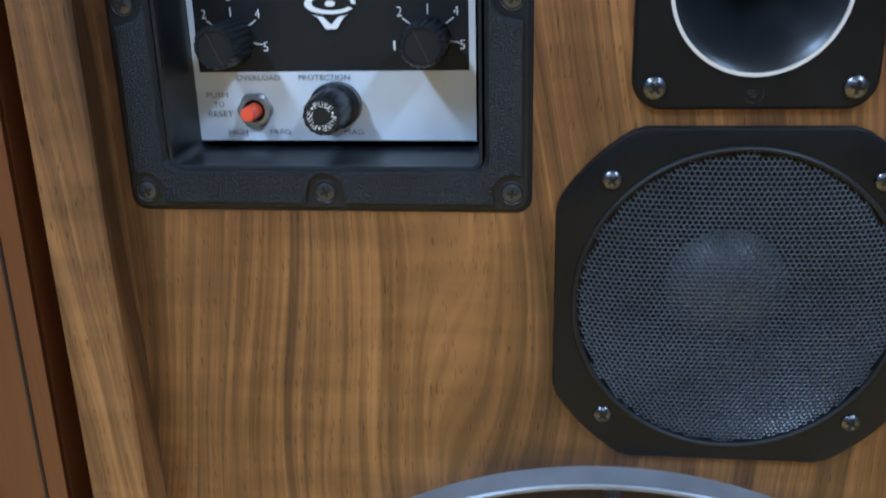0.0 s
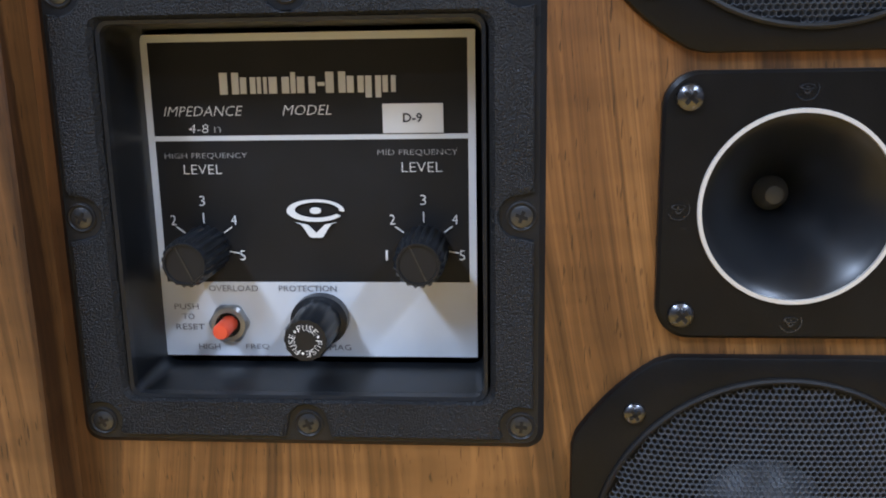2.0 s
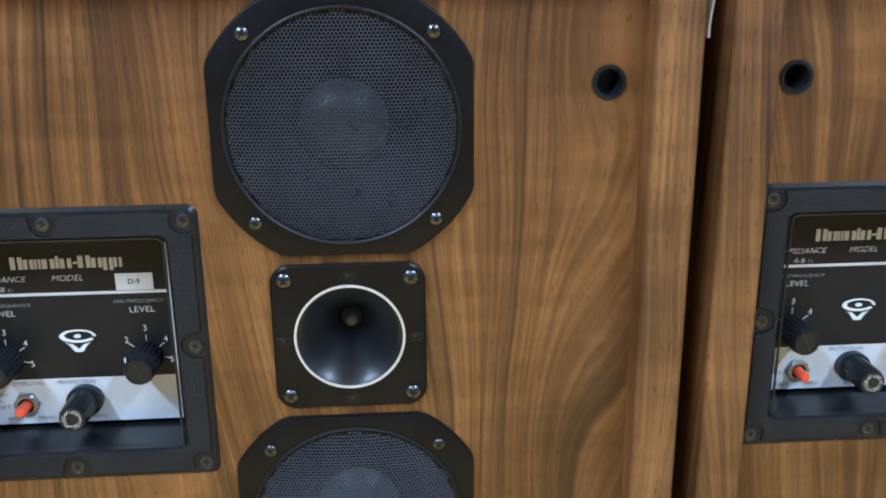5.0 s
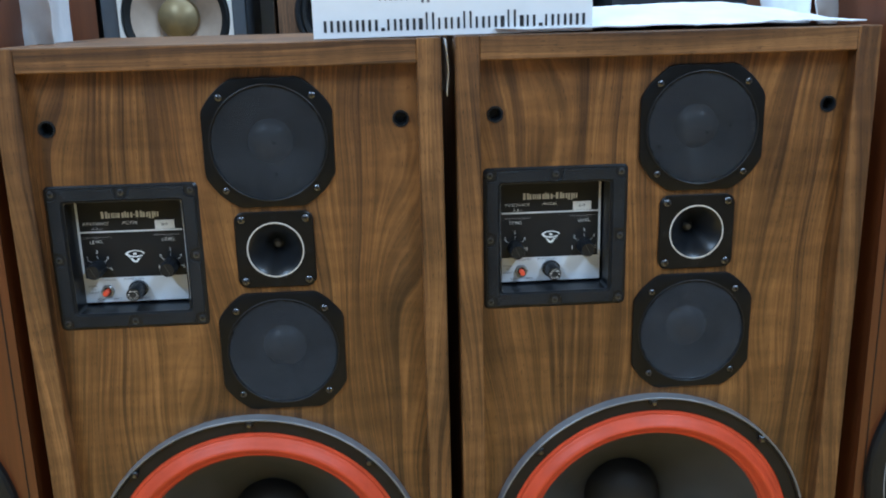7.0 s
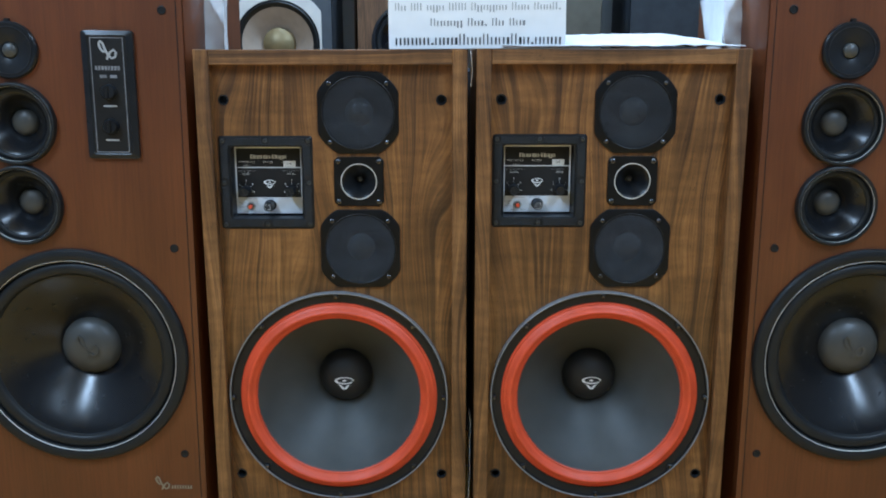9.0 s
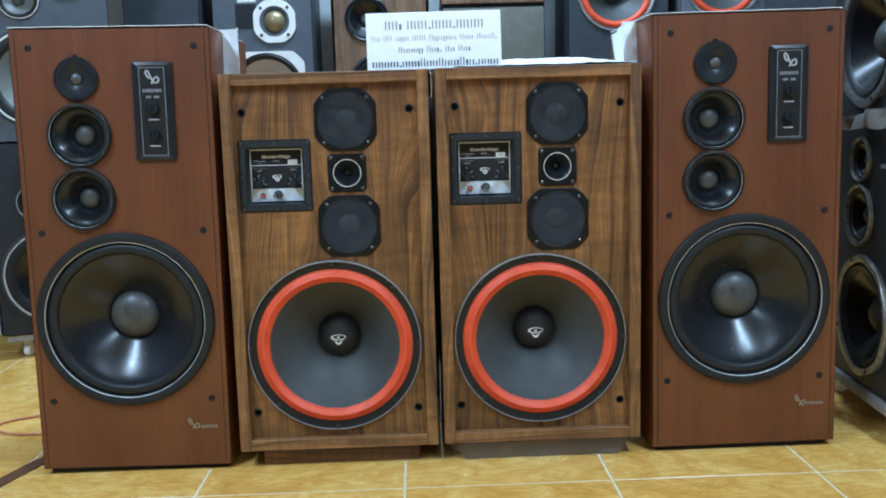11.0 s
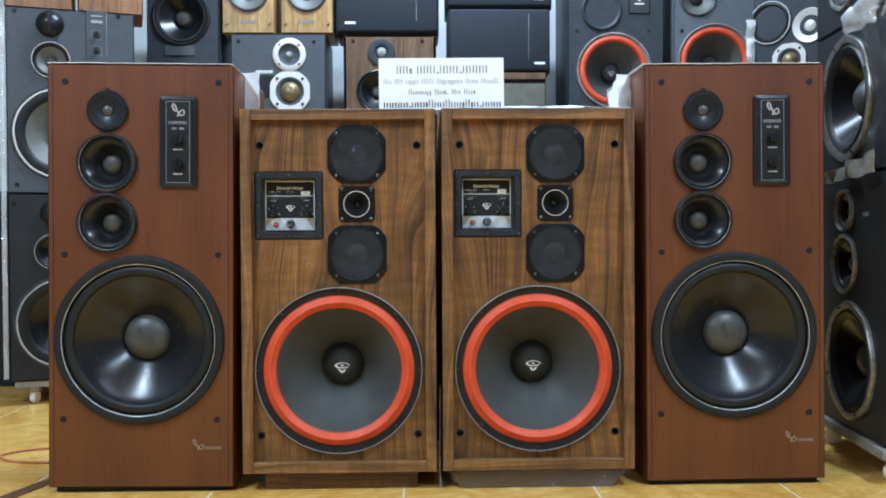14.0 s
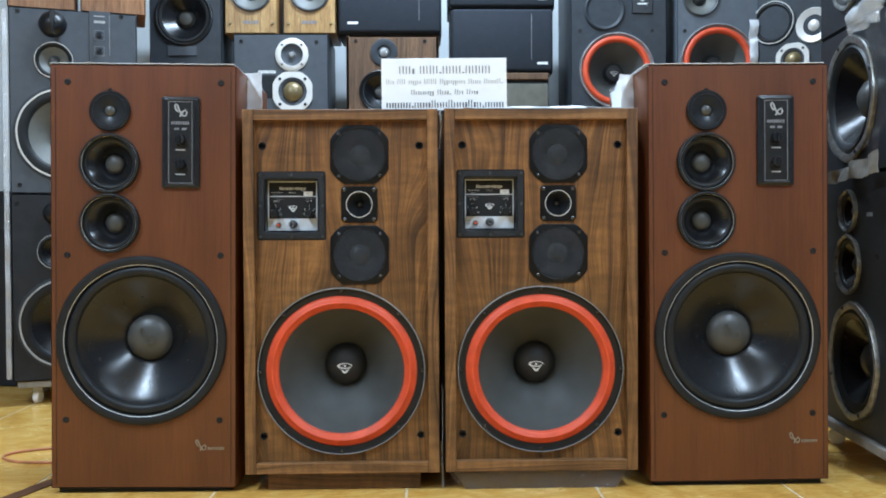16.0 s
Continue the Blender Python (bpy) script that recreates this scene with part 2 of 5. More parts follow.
CAST = plain("worn_cast_metal", (0.24, 0.235, 0.22), 0.36, 0.7, 0.4, scale=60)
STACK_SILVER = plain("dull_silver_ring", (0.40, 0.40, 0.39), 0.5, 0.2, 0.25)
CONE_TAN = plain("beige_paper_cone", (0.36, 0.285, 0.22), 0.7, vary=0.1)
CONE_PALE = plain("pale_grey_cone", (0.13, 0.13, 0.115), 0.5, vary=0.1)
BRASS = plain("dull_gold_dome", (0.26, 0.20, 0.10), 0.35, 0.4, 0.15)
UNSEEN_DARK = plain("dark_unseen_wall", (0.17, 0.175, 0.19), 0.8, vary=0.2, scale=3.0)
WALL_PAINT = plain("pale_grey_wall_paint", (0.60, 0.63, 0.64), 0.8, vary=0.06, scale=4.0)
CEIL_PAINT = plain("white_ceiling_paint", (0.78, 0.78, 0.77), 0.85, vary=0.04, scale=4.0)
CABLE = plain("orange_cable_sheath", (0.55, 0.22, 0.10), 0.5)
STRAP = plain("brown_floor_strip", (0.13, 0.055, 0.025), 0.6)
GROUT = plain("pale_grout", (0.74, 0.63, 0.42), 0.8, vary=0.2, scale=60)
DOLLY_WOOD = plain("weathered_grey_board", (0.28, 0.26, 0.23), 0.7, vary=0.25, scale=20)
CARDBOARD = plain("brown_cardboard", (0.085, 0.052, 0.028), 0.7, vary=0.2, scale=20)


def film_material(name, white, gloss):
    """Crumpled plastic film: mostly clear, with a thin sheen and a little haze."""
    m, n, l, b = nodes_of(name)
    b.inputs["Base Color"].default_value = (0.85, 0.86, 0.87, 1)
    b.inputs["Roughness"].default_value = 0.4
    b.inputs["Alpha"].default_value = white
    shine, mix = n.new("ShaderNodeBsdfGlossy"), n.new("ShaderNodeMixShader")
    shine.inputs["Roughness"].default_value = 0.12
    mix.inputs[0].default_value = gloss
    bp = n.new("ShaderNodeBump")
    bp.inputs["Strength"].default_value, bp.inputs["Distance"].default_value = 0.9, 0.01
    l.new(noise_tex(n, l, coords(n, l, (1, 1, 1), 2.0), 35.0, 4.0, 0.6, 1.5), bp.inputs["Height"])
    l.new(bp.outputs[0], shine.inputs["Normal"])
    l.new(b.outputs[0], mix.inputs[1])
    l.new(shine.outputs[0], mix.inputs[2])
    l.new(mix.outputs[0], n["Material Output"].inputs["Surface"])
    return m


FILM = film_material("clear_plastic_film", 0.003, 0.035)
CLOUDY = film_material("cloudy_plastic_film", 0.28, 0.08)
RAG = plain("beige_wrapping", (0.20, 0.185, 0.16), 0.7, vary=0.3, scale=40, grain=0.6, grain_scale=120)
FOAM = plain("white_foam_wrap", (0.85, 0.86, 0.87), 0.5, vary=0.06, grain=0.5, grain_scale=90)


def tile_material():
    m, n, l, b = nodes_of("yellow_marbled_tile")
    v = coords(n, l, (1, 1, 1), 9.0)
    a = noise_tex(n, l, v, 5.0, 6.0, 0.6, 1.8)
    r = ramp(n, [(0.30, (0.64, 0.34, 0.065)), (0.48, (0.77, 0.45, 0.105)), (0.62, (0.82, 0.53, 0.155)), (0.78, (0.69, 0.38, 0.075))])
    l.new(a, r.inputs[0])
    vein = noise_tex(n, l, coords(n, l, (3, 9, 3), 6.0), 2.0, 5.0, 0.6, 2.5)
    vr = ramp(n, [(0.42, (1, 1, 1)), (0.5, (0.80, 0.68, 0.5)), (0.58, (1, 1, 1))])
    l.new(vein, vr.inputs[0])
    l.new(blend(n, l, 0.7, r.outputs[0], vr.outputs[0], "MULTIPLY"), b.inputs["Base Color"])
    g = n.new("ShaderNodeMapRange")
    g.inputs["To Min"].default_value, g.inputs["To Max"].default_value = 0.16, 0.34
    l.new(a, g.inputs["Value"])
    l.new(g.outputs[0], b.inputs["Roughness"])
    return m


TILE = tile_material()


# ---- building helpers ----
def mesh_of(bm, name, material, smooth=True):
    bmesh.ops.recalc_face_normals(bm, faces=bm.faces)
    me = bpy.data.meshes.new(name)
    if smooth:
        for f in bm.faces:
            f.smooth = True
        for e in bm.edges:
            if len(e.link_faces) == 2 and e.calc_face_angle(0) > 0.6:
                e.smooth = False
    bm.to_mesh(me)
    bm.free()
    me.materials.append(material)
    return me


def part(name, bm, material, parent, label="", smooth=True):
    ob = new(name, mesh_of(bm, name, material, smooth))
    ob.parent = parent
    if label:
        ob["label"] = label
    return ob


def thing(name, m, label, category, group="", kind=""):
    e = new(name)
    e.empty_display_size = 0.1
    e.matrix_world = m
    return tagged(e, label, category, group, kind)


def box(bm, x0, x1, y0, y1, z0, z1, bev=0.0, seg=2):
    vs = [bm.verts.new(p) for p in ((x0, y0, z0), (x1, y0, z0), (x1, y1, z0), (x0, y1, z0), (x0, y0, z1), (x1, y0, z1), (x1, y1, z1), (x0, y1, z1))]
    fs = [bm.faces.new([vs[i] for i in q]) for q in ((0, 3, 2, 1), (4, 5, 6, 7), (0, 1, 5, 4), (1, 2, 6, 5), (2, 3, 7, 6), (3, 0, 4, 7))]
    if bev:
        es = {e for f in fs for e in f.edges}
        bmesh.ops.bevel(bm, geom=list(es), offset=bev, segments=seg, affect="EDGES", profile=0.5)
    return bm


def shell(x0, x1, y0, y1, z0, z1, bev=0.003):
    """A cabinet's outside, open at the front."""
    bm = box(bmesh.new(), x0, x1, y0, y1, z0, z1, bev, 2)
    gone = [f for f in bm.faces if f.normal.y < -0.9 or all(v.co.y < y0 + 1e-5 for v in f.verts)]
    bmesh.ops.delete(bm, geom=gone, context="FACES")
    return bm


def B(x0, x1, y0, y1, z0, z1, bev=0.0, seg=2):
    return box(bmesh.new(), x0, x1, y0, y1, z0, z1, bev, seg)


def lathe(profile, cx=0.0, cz=0.0, seg=64, bm=None, wobble=None, closed=False):
    """Turn a profile of (radius, y) round an axis along y, through cx, cz."""
    bm = bm or bmesh.new()
    rings = []
    for r, y in profile:
        if r < 1e-6:
            rings.append([bm.verts.new((cx, y, cz))])
        else:
            ring = []
            for i in range(seg):
                a = 2 * math.pi * i / seg
                k = r * (wobble(a, y) if wobble else 1.0)
                ring.append(bm.verts.new((cx + k * math.cos(a), y, cz + k * math.sin(a))))
            rings.append(ring)
    pairs = list(zip(rings, rings[1:])) + ([(rings[-1], rings[0])] if closed else [])
    for a, b in pairs:
        for i in range(seg):
            j = (i + 1) % seg
            q = [a[i % len(a)], a[j % len(a)], b[j % len(b)], b[i % len(b)]]
            u = list(dict.fromkeys(q))
            if len(u) > 2:
                bm.faces.new(u)
    return bm


def loft(outlines, bm=None, closed=False):
    """Skin between closed outlines of equally many points."""
    bm = bm or bmesh.new()
    rings = [[bm.verts.new(p) for p in o] for o in outlines]
    for a, b in list(zip(rings, rings[1:])) + ([(rings[-1], rings[0])] if closed else []):
        for i in range(len(a)):
            j = (i + 1) % len(a)
            bm.faces.new((a[i], a[j], b[j], b[i]))
    return bm


def round_rect(cx, cz, hx, hz, r, y, seg=6):
    out = []
    for sx, sz, a0 in ((1, 1, 0), (-1, 1, 90), (-1, -1, 180), (1, -1, 270)):
        for k in range(seg + 1):
            a = radians(a0 + 90 * k / seg)
            out.append((cx + sx * (hx - r) + r * math.cos(a), y, cz + sz * (hz - r) + r * math.sin(a)))
    return out


def ring_plate(outer, inner, y0, y1, bm=None):
    """A flat frame between two outlines of equally many points."""
    def at(o, y):
        return [(p[0], y, p[2]) for p in o]
    return loft([at(inner, y1), at(inner, y0), at(outer, y0), at(outer, y1)], bm, True)


def circle(cx, cz, r, y=0.0, seg=64):
    return [(cx + r * math.cos(2 * math.pi * i / seg), y, cz + r * math.sin(2 * math.pi * i / seg)) for i in range(seg)]


def clipped(cx, cz, r, h, y=0.0, seg=96):
    """A circle cut by a square: the outline of a cut-off driver flange."""
    out = []
    for i in range(seg):
        a = 2 * math.pi * (i + 0.5) / seg
        k = min(r, h / max(abs(math.cos(a)), abs(math.sin(a))))
        out.append((cx + k * math.cos(a), y, cz + k * math.sin(a)))
    return out


def pierced(x0, x1, z0, z1, openings, y0, y1):
    """A board with openings through it."""
    bm = bmesh.new()
    loops = [[(x0, y0, z0), (x1, y0, z0), (x1, y0, z1), (x0, y0, z1)]] + [[(p[0], y0, p[2]) for p in o] for o in openings]
    edges = []
    for lo in loops:
        vs = [bm.verts.new(p) for p in lo]
        edges += [bm.edges.new((a, b)) for a, b in zip(vs, vs[1:] + vs[:1])]
    bmesh.ops.triangle_fill(bm, use_beauty=True, use_dissolve=False, edges=edges)
    bound = [e for e in bm.edges if len(e.link_faces) == 1]
    ext = bmesh.ops.extrude_edge_only(bm, edges=bound)
    bmesh.ops.translate(bm, vec=(0, y1 - y0, 0), verts=[v for v in ext["geom"] if isinstance(v, bmesh.types.BMVert)])
    return bm


def lettering(s, x, z, y, width, height, material, parent, shear=0.0, align="LEFT", turn=0.0, name="printed_text", bold=-0.009):
    """Words in the built-in font, fitted to a width and a cap height, facing -y."""
    c = bpy.data.curves.new("text", "FONT")
    c.body, c.size, c.shear, c.resolution_u, c.offset = s, 1.0, shear, 2, bold
    o = new("text", c)
    me = bpy.data.meshes.new_from_object(o.evaluated_get(bpy.context.evaluated_depsgraph_get()))
    bpy.data.objects.remove(o)
    xs, ys = [v.co.x for v in me.vertices], [v.co.y for v in me.vertices]
    w, h, x0, y0 = max(xs) - min(xs), max(ys) - min(ys), min(xs), min(ys)
    off = {"LEFT": 0.0, "CENTER": -0.5, "RIGHT": -1.0}[align]
    ca, sa = math.cos(turn), math.sin(turn)
    for v in me.vertices:
        u, t = ((v.co.x - x0) / w + off) * width, ((v.co.y - y0) / h - 0.5) * height
        v.co = (x + u * ca - t * sa, y, z + u * sa + t * ca)
    me.name = name
    me.materials.clear()
    me.materials.append(material)
    ob = new(name, me)
    ob.parent = parent
    return ob


def bars(spans, z, h, y, material, parent, name, label="", t=0.0004):
    """A row of plain bars in place of a written name."""
    for a, b in spans:
        ob = part(name, B(a, b, y - t, y, z - h / 2, z + h / 2), material, parent, label, False)
    return ob


def letter_blocks(x0, x1, counts, gap=0.22, space=0.9):
    """Spans of letter-sized blocks, word by word, between two ends."""
    units = sum(counts) + space * (len(counts) - 1)
    u, x, out = (x1 - x0) / units, x0, []
    for k in counts:
        for _ in range(k):
            out.append((x, x + u * (1 - gap)))
            x += u
        x += u * space
    return out


def screw(cx, cz, y, r, material, parent, name="screw", dome=0.58):
    """A domed cross-head screw."""
    bm = lathe([(r, y), (r * 0.96, y - r * dome * 0.43), (r * 0.7, y - r * dome * 0.83), (0, y - r * dome)], cx, cz, 20)
    ob = part(name, bm, material, parent)
    bm = bmesh.new()
    a = random.random() * 1.5
    for k in (0, math.pi / 2):
        c, s = math.cos(a + k), math.sin(a + k)
        L, W = r * 0.56, r * 0.15
        pts = [(cx + u * c - v * s, y - r * (dome + 0.04), cz + u * s + v * c) for u, v in ((-L, -W), (L, -W), (L, W), (-L, W))]
        back = [(p[0], y, p[2]) for p in pts]
        vs = [bm.verts.new(p) for p in pts + back]
        for q in ((0, 1, 2, 3), (0, 1, 5, 4), (1, 2, 6, 5), (2, 3, 7, 6), (3, 0, 4, 7)):
            bm.faces.new([vs[i] for i in q])
    part("screw_slot", bm, BLACK_PAINT, parent, "", False)
    return ob


def hex_net(cx, cz, R, y, bulge, pitch, fill):
    """A domed net of hexagonal holes."""
    verts, faces = [], []
    dx, dz = pitch, pitch * math.sqrt(3) / 2
    rows = int(R / dz) + 2
    for j in range(-rows, rows + 1):
        for i in range(-rows - 1, rows + 2):
            px, pz = (i + (j % 2) * 0.5) * dx, j * dz
            if math.hypot(px, pz) > R:
                continue
            base = len(verts)
            for k, dy in ((1.0, 0.0), (fill, 0.0), (fill, pitch * 0.25)):
                rr = pitch / math.sqrt(3) * k
                for q in range(6):
                    a = math.pi / 6 + q * math.pi / 3
                    x, z = px + rr * math.cos(a), pz + rr * math.sin(a)
                    d = min(1.02, math.hypot(x, z) / R)
                    lip = 0.25 * pitch if k == 1.0 else 0.0
                    verts.append((cx + x, y - bulge * (1 - d ** 5) + dy - lip, cz + z))
            for q in range(6):
                e = (q + 1) % 6
                faces.append((base + q, base + e, base + 6 + e, base + 6 + q))
    me = bpy.data.meshes.new("grille_mesh")
    me.from_pydata(verts, [], faces)
    me.materials.append(WIRE)
    return me


def arc_strip(points, w, y0, y1):
    """A flat band of that width along points in x and z."""
    bm = bmesh.new()
    n = len(points)
    rows = []
    for i, (x, z) in enumerate(points):
        xa, za = points[max(0, i - 1)]
        xb, zb = points[min(n - 1, i + 1)]
        d = math.hypot(xb - xa, zb - za) or 1
        nx, nz = -(zb - za) / d * w / 2, (xb - xa) / d * w / 2
        rows.append([bm.verts.new(p) for p in ((x + nx, y0, z + nz), (x - nx, y0, z - nz), (x - nx, y1, z - nz), (x + nx, y1, z + nz))])
    for a, b in zip(rows, rows[1:]):
        for i in range(4):
            j = (i + 1) % 4
            bm.faces.new((a[i], a[j], b[j], b[i]))
    bm.faces.new(rows[0])
    bm.faces.new(rows[-1][::-1])
    return bm


def emblem(cx, cz, w, y, material, parent, name="emblem"):
    """A brushed oval ring, open at one end, with a dot inside over a heavy vee."""
    bm = bmesh.new()
    y0 = y - 0.0004

    def plate(points):
        front = [bm.verts.new((cx + u * w, y0, cz + v * w)) for u, v in points]
        back = [bm.verts.new((p.co.x, y, p.co.z)) for p in front]
        for i in range(len(front)):
            j = (i + 1) % len(front)
            bm.faces.new((front[i], front[j], back[j], back[i]))
        bm.faces.new(front)
    ring = [radians(-14 + 8 * k) for k in range(1, 44)]
    outer = [(0.5 * math.cos(a), 0.195 * math.sin(a)) for a in ring]
    inner = [(0.025 + 0.385 * math.cos(a), 0.012 + 0.135 * math.sin(a)) for a in ring]
    for i in range(len(ring) - 1):
        plate([outer[i], outer[i + 1], inner[i + 1], inner[i]])
    half = [(0.36, -0.205), (0.27, -0.24), (0.20, -0.33), (0.12, -0.46), (0.07, -0.475)]
    notch = [(0.0, -0.39), (0.15, -0.245)]
    for k in (1, -1):
        side = [(k * u, v) for u, v in half + [(0.0, -0.475)] + notch]
        plate(side if k > 0 else side[::-1])
    plate([(0.10 * math.cos(2 * math.pi * i / 20), 0.058 * math.sin(2 * math.pi * i / 20)) for i in range(20)])
    return part(name, bm, material, parent, "", False)


# ---- the room ----
X0, X1, Y0, Y1, TOP = -2.2, 2.6, -4.2, 2.42, 2.85
LOW = -0.012  # the tiles; the cabinets' own zero lies a little above them


def structure(name, bm, material, label, category):
    return tagged(new(name, mesh_of(bm, name, material, False)), label, category, "", "structure")


floor = structure("floor", B(X0, X1, Y0, Y1, -0.13, LOW - 0.0015), GROUT, "yellow marbled ceramic tile floor with pale joints", "floor")
structure("ceiling", B(X0, X1, Y0, Y1, TOP, TOP + 0.1), CEIL_PAINT, "plain white painted ceiling", "ceiling")
structure("wall_north", B(X0, X1, Y1, Y1 + 0.15, -0.13, TOP), WALL_PAINT, "pale grey painted wall behind the speakers", "wall")
# unseen walls, dark so that the black plastics reflect little
structure("wall_south", B(X0, X1, Y0 - 0.15, Y0, -0.13, TOP), UNSEEN_DARK, "unseen wall kept dark grey to limit fill and reflections", "wall")
structure("wall_west", B(X0 - 0.15, X0, Y0, Y1, -0.13, TOP), UNSEEN_DARK, "unseen wall kept dark grey to limit fill and reflections", "wall")
structure("wall_east", B(X1, X1 + 0.15, Y0, Y1, -0.13, TOP), UNSEEN_DARK, "unseen wall kept dark grey to limit fill and reflections", "wall")


# ---- walnut three-way speakers with red woofers ----
def add_mid(cx, cz, h, parent, cut=1.15):
    r = h * cut
    # local y 0.018 is the face of the baffle
    m = part("midrange", loft([clipped(cx, cz, 0.0600, 0.1, 0.02), clipped(cx, cz, 0.0600, 0.1, 0.0145), clipped(cx, cz, r - 0.0013, h - 0.0013, 0.0145), clipped(cx, cz, r - 0.0004, h - 0.0004, 0.0149), clipped(cx, cz, r, h, 0.0160), clipped(cx, cz, r, h, 0.02)]), FLANGE, parent, "black cut-off octagonal midrange driver behind wire mesh")
    part("rim", lathe([(0.0616, 0.0146), (0.0614, 0.0134), (0.0606, 0.0130), (0.0597, 0.0136), (0.0595, 0.020)], cx, cz, 72), BLACK_PAINT, m)
    g = new("grille_mesh", hex_net(cx, cz, 0.0588, 0.0152, 0.0050, 0.00205, 0.66))
    g.parent = m
    part("cone", lathe([(0.060, 0.0185), (0.05, 0.020), (0.024, 0.034)], cx, cz, 48), BLACK_PAINT, m)
    part("dust_cap", lathe([(0.024, 0.034), (0.02, 0.028), (0.012, 0.024), (0, 0.0225)], cx, cz, 32), STACK_RIM, m)
    for sx in (-1, 1):
        for sz in (-1, 1):
            screw(cx + sx * h * 0.702, cz + sz * h * 0.715, 0.0145, 0.0036, SCREW_STEEL, m)
    return m


def add_horn(cx, cz, parent):
    h = 0.042
    sq = round_rect(cx, cz, h, h, 0.011, 0, 15)
    t = part("tweeter", loft([[(p[0], 0.020, p[2]) for p in sq], [(p[0], 0.0155, p[2]) for p in sq], [(cx + (p[0] - cx) * 0.975, 0.0145, cz + (p[2] - cz) * 0.975) for p in sq], [(p[0], 0.0145, p[2]) for p in circle(cx, cz, 0.0297, 0, 64)], [(p[0], 0.02, p[2]) for p in circle(cx, cz, 0.0297, 0, 64)]]), FLANGE, parent, "square black horn tweeter with a silver ring")
    part("ring", lathe([(0.0306, 0.0147), (0.0304, 0.0138), (0.0292, 0.0138), (0.0290, 0.016)], cx, cz, 80), LIGHT_RING, t, "thin silver ring")
    prof = [(0.0291 - 0.0231 * (k / 18), 0.0147 + 0.0305 * (k / 18) ** 1.25) for k in range(19)]
    part("horn", lathe(prof, cx, cz, 64), BLACK_GLOSS, t)
    part("phase_plug", lathe([(0.0062, 0.0455), (0.0048, 0.0425), (0.0030, 0.040), (0, 0.039)], cx, cz, 28), CAP_GREY, t)
    for sx in (-1, 1):
        for sz in (-1, 1):
            screw(cx + sx * 0.0341, cz + sz * 0.0341, 0.0145, 0.0042, SCREW_STEEL, t)
    for a in range(4):
        x, z = cx + 0.0362 * math.cos(a * math.pi / 2), cz + 0.0362 * math.sin(a * math.pi / 2)
        emblem(x, z + 0.0006, 0.0046, 0.0145, LIP, t, "moulded_mark")
        part("mark_ring", arc_strip([(x + 0.0034 * math.cos(q), z + 0.0034 * math.sin(q)) for q in [radians(200 + 190 * k / 20) for k in range(21)]], 0.0003, 0.0142, 0.0146), LIP, t, "", False)
    return t


def knob(cx, cz, y, r, L, parent, angle):
    k = part("knob", lathe([(r * 1.02, y), (r * 0.98, y - L * 0.93), (r * 0.88, y - L), (0, y - L)], cx, cz, 96, None, lambda a, yy: 1 + (0.10 * (1 - abs(math.cos(10 * a)) ** 3) - 0.06 if yy > y - L * 0.97 else 0)), BLACK_SMOOTH, parent, "fluted black knob")
    part("face_rim", lathe([(r * 0.88, y - L + 0.0005), (r * 0.86, y - L - 0.0007), (r * 0.78, y - L - 0.0007), (r * 0.76, y - L + 0.0002)], cx, cz, 48), BLACK_SMOOTH, parent)
    c, s = math.cos(angle), math.sin(angle)
    part("pointer", arc_strip([(cx - c * r * 0.8, cz - s * r * 0.8), (cx + c * r * 0.8, cz + s * r * 0.8)], r * 0.06, y - L - 0.0003, y - L + 0.001), BLACK_SCREW, parent, "", False)
    return k


